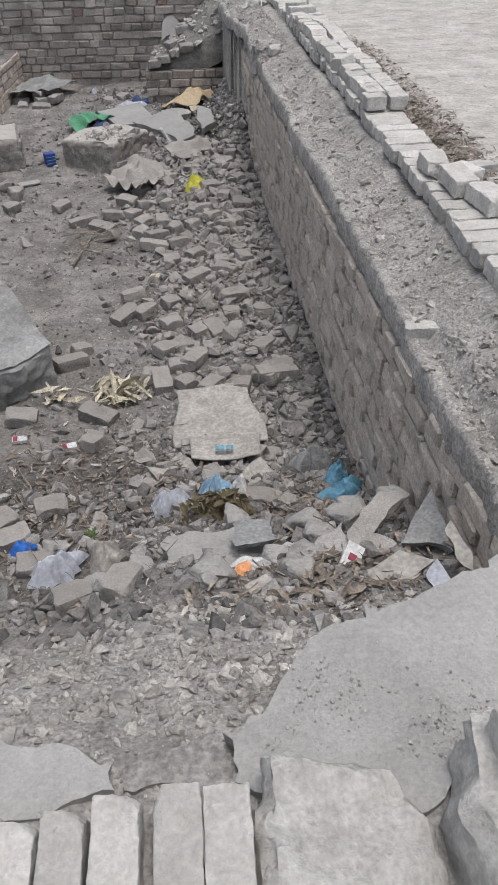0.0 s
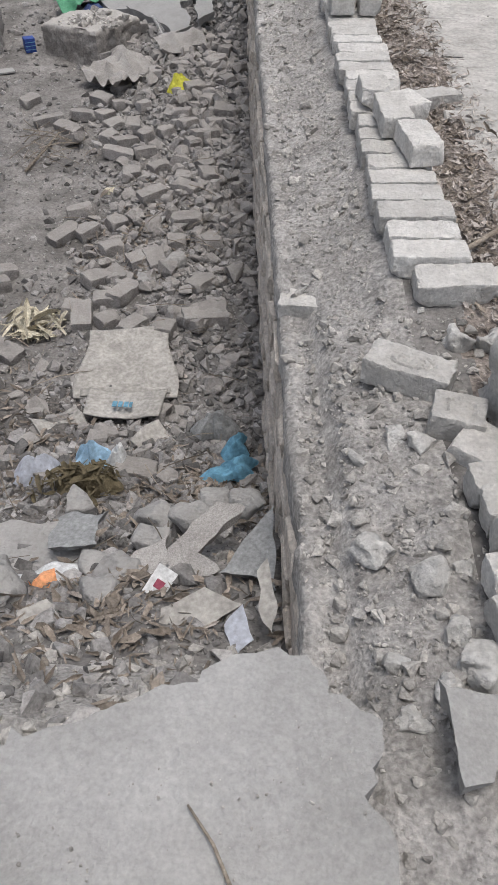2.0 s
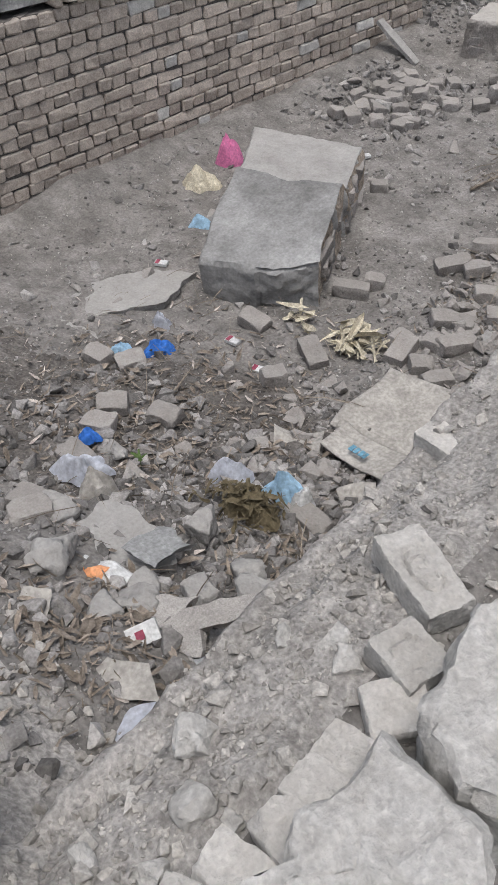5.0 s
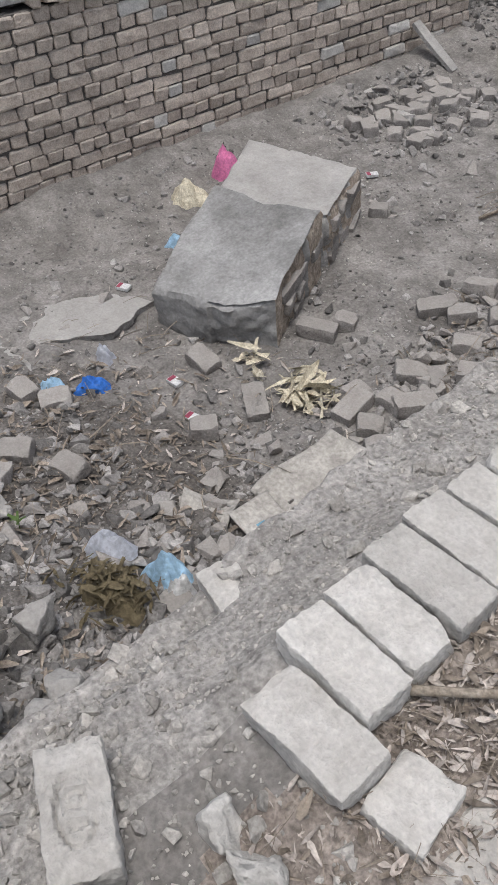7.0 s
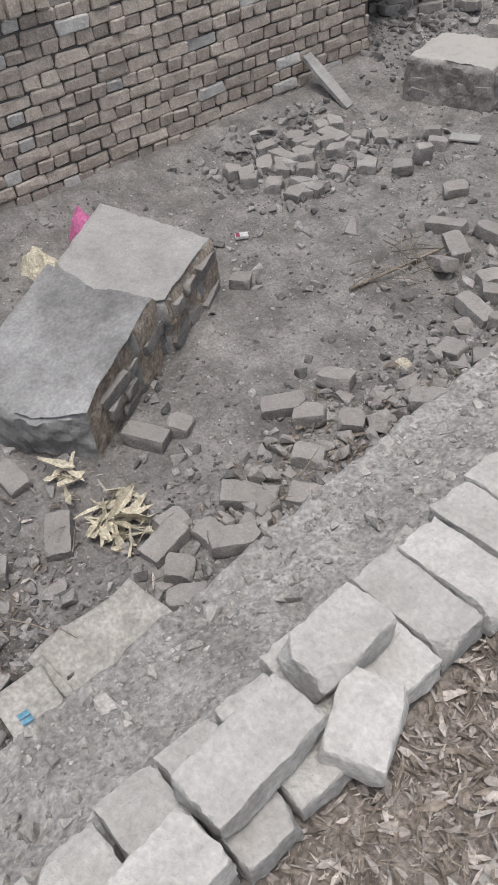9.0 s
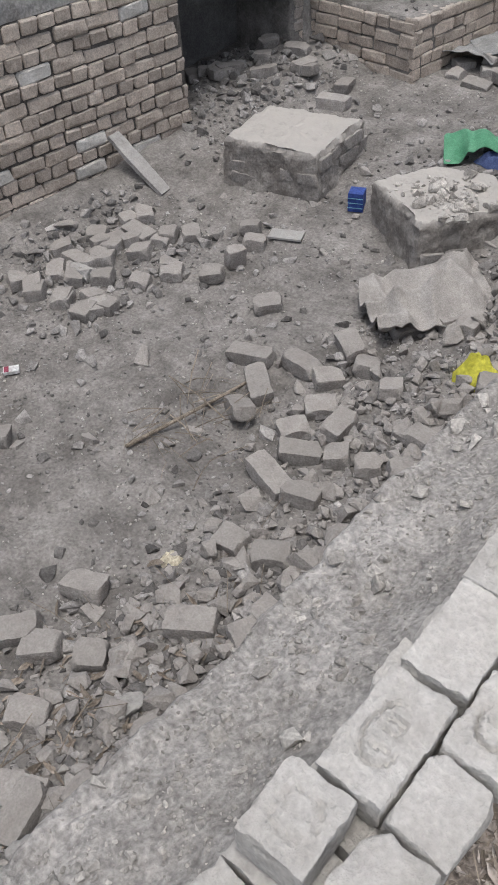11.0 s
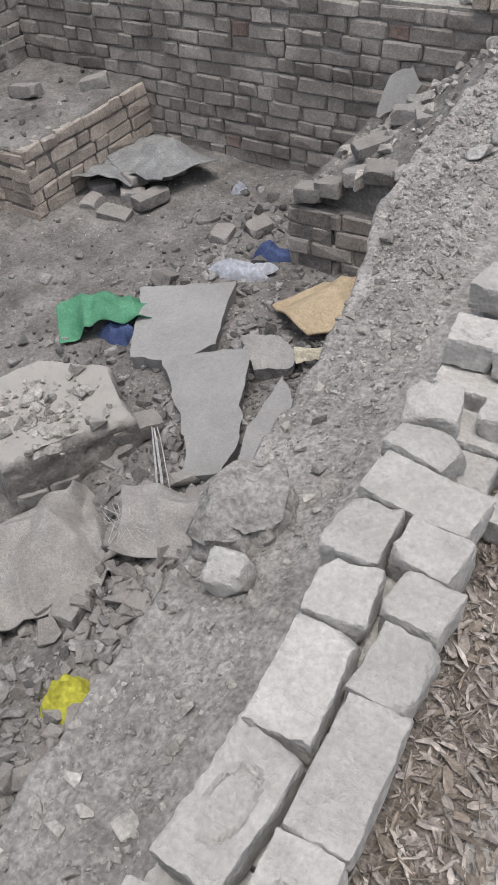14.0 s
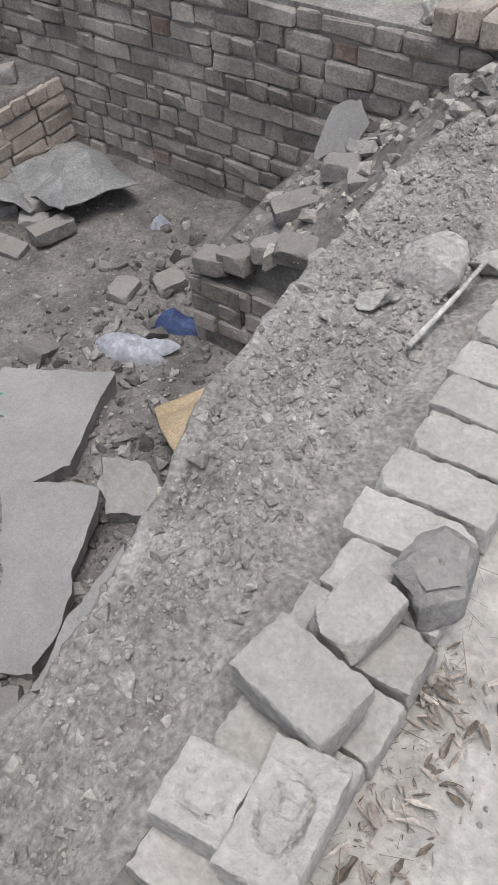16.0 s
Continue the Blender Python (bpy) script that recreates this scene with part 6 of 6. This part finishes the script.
while yy < 11.2:
    xx = 1.68 - SLOPE * yy + (0.12 if row_no % 2 else 0.0)
    while xx < 3.6:
        if r_.random() < 0.62:
            l, w = 0.113 + r_.uniform(-0.006, 0.002), 0.055 + r_.uniform(-0.004, 0.001)
            z = ground_z(xx, yy) + r_.uniform(0.0, 0.003)
            n = len(pv)
            for sx, sy, dz in ((-1, -1, 0), (1, -1, 0), (1, 1, 0), (-1, 1, 0)):
                pv.append((xx + sx * l, yy + sy * w, z - 0.008))
            for sx, sy in ((-1, -1), (1, -1), (1, 1), (-1, 1)):
                pv.append((xx + sx * (l - 0.008), yy + sy * (w - 0.008), z + r_.uniform(-0.002, 0.002)))
            pf += [(n + 4, n + 5, n + 6, n + 7)] + [(n + i, n + (i + 1) % 4, n + 4 + (i + 1) % 4, n + 4 + i) for i in range(4)]
        xx += 0.24
    yy += 0.122
    row_no += 1
link("paving_bricks", mesh_np("paving_bricks", pv, pf), M_LANE, None, "dusty worn brick paving of the lane", "paving", "", "stuff")


# ---- things made of several parts: an empty at the base carries them ----
def gather(ob, body):
    name = ob.name.split(".")[0]
    ob.name = body
    root = bpy.data.objects.new(name, None)
    scene.collection.objects.link(root)
    root.matrix_basis = ob.matrix_basis.copy()
    for key in ("label", "category", "group"):
        if key in ob:
            root[key] = ob[key]
            del ob[key]
    for child in list(ob.children):
        child.parent = root
    ob.parent = root
    ob.matrix_parent_inverse = Matrix()
    ob.matrix_basis = Matrix()
    return root


BODIES = {"cardboard": "panel", "orange_packet": "wrapper", "cigarette_packet": "carton", "blue_box": "carton", "small_packet": "carton", "rope": "core", "masonry_block": "core", "concrete_block": "core", "seedling": "stem"}
for ob in [o for o in scene.collection.objects if o.parent is None and o.type == "MESH" and o.children and o.name.split(".")[0] in BODIES]:
    gather(ob, BODIES[ob.name.split(".")[0]])


# ---- single bricks of the walls ----
def worn_away(a, z):
    return noise.noise((a * 1.9, z * 2.6, 5.0)) > 0.5


wall_east = brick_wall("wall_east", (FACE_U - SLOPE * 10.65, 10.65), (SLOPE, -1), 9.42, -1.46, -0.165, M_EASTBRICK, "long dusty brick retaining wall with crumbling joints", rough=True, bond="mixed", lump=0.013, skip=worn_away, mortar=M_EASTMORTAR, near=(0.5, 3.0, -0.4))
wall_west = brick_wall("wall_west", (-3.49, 1.3), (-0.013, 1), 6.8, -1.42, -0.06, M_WALLBRICK, "tall dry-jointed brown brick wall in header and stretcher courses", near=(-3.5, 6.3, -0.6), mortar=M_DARKMORTAR, odd=(M_PALEBRICK, 0.045), rough=True)
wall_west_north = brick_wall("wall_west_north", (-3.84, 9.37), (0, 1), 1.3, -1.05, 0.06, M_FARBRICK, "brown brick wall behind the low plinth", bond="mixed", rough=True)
wall_pier = brick_wall("wall_pier", (-4.32, 9.37), (1, 0), 0.48, -1.12, 0.0, M_WALLBRICK, "brick pier beside the dark recess", bond="mixed", rough=True)
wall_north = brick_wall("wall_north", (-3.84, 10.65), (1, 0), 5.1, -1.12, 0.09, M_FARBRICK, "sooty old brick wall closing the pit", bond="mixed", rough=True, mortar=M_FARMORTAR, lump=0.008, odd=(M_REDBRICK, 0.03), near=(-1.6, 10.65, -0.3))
wall_plinth = brick_wall("wall_plinth", (-3.84, 9.53), (1, 0), 1.04, -1.08, -0.56, M_WALLBRICK, "low brick plinth front, brown and dusty", bond="mixed", rough=True)
wall_plinth_east = brick_wall("wall_plinth_east", (-2.80, 9.535), (0, 1), 1.12, -1.05, -0.568, M_WALLBRICK, "low brick plinth side, brown and dusty", bond="mixed", rough=True)
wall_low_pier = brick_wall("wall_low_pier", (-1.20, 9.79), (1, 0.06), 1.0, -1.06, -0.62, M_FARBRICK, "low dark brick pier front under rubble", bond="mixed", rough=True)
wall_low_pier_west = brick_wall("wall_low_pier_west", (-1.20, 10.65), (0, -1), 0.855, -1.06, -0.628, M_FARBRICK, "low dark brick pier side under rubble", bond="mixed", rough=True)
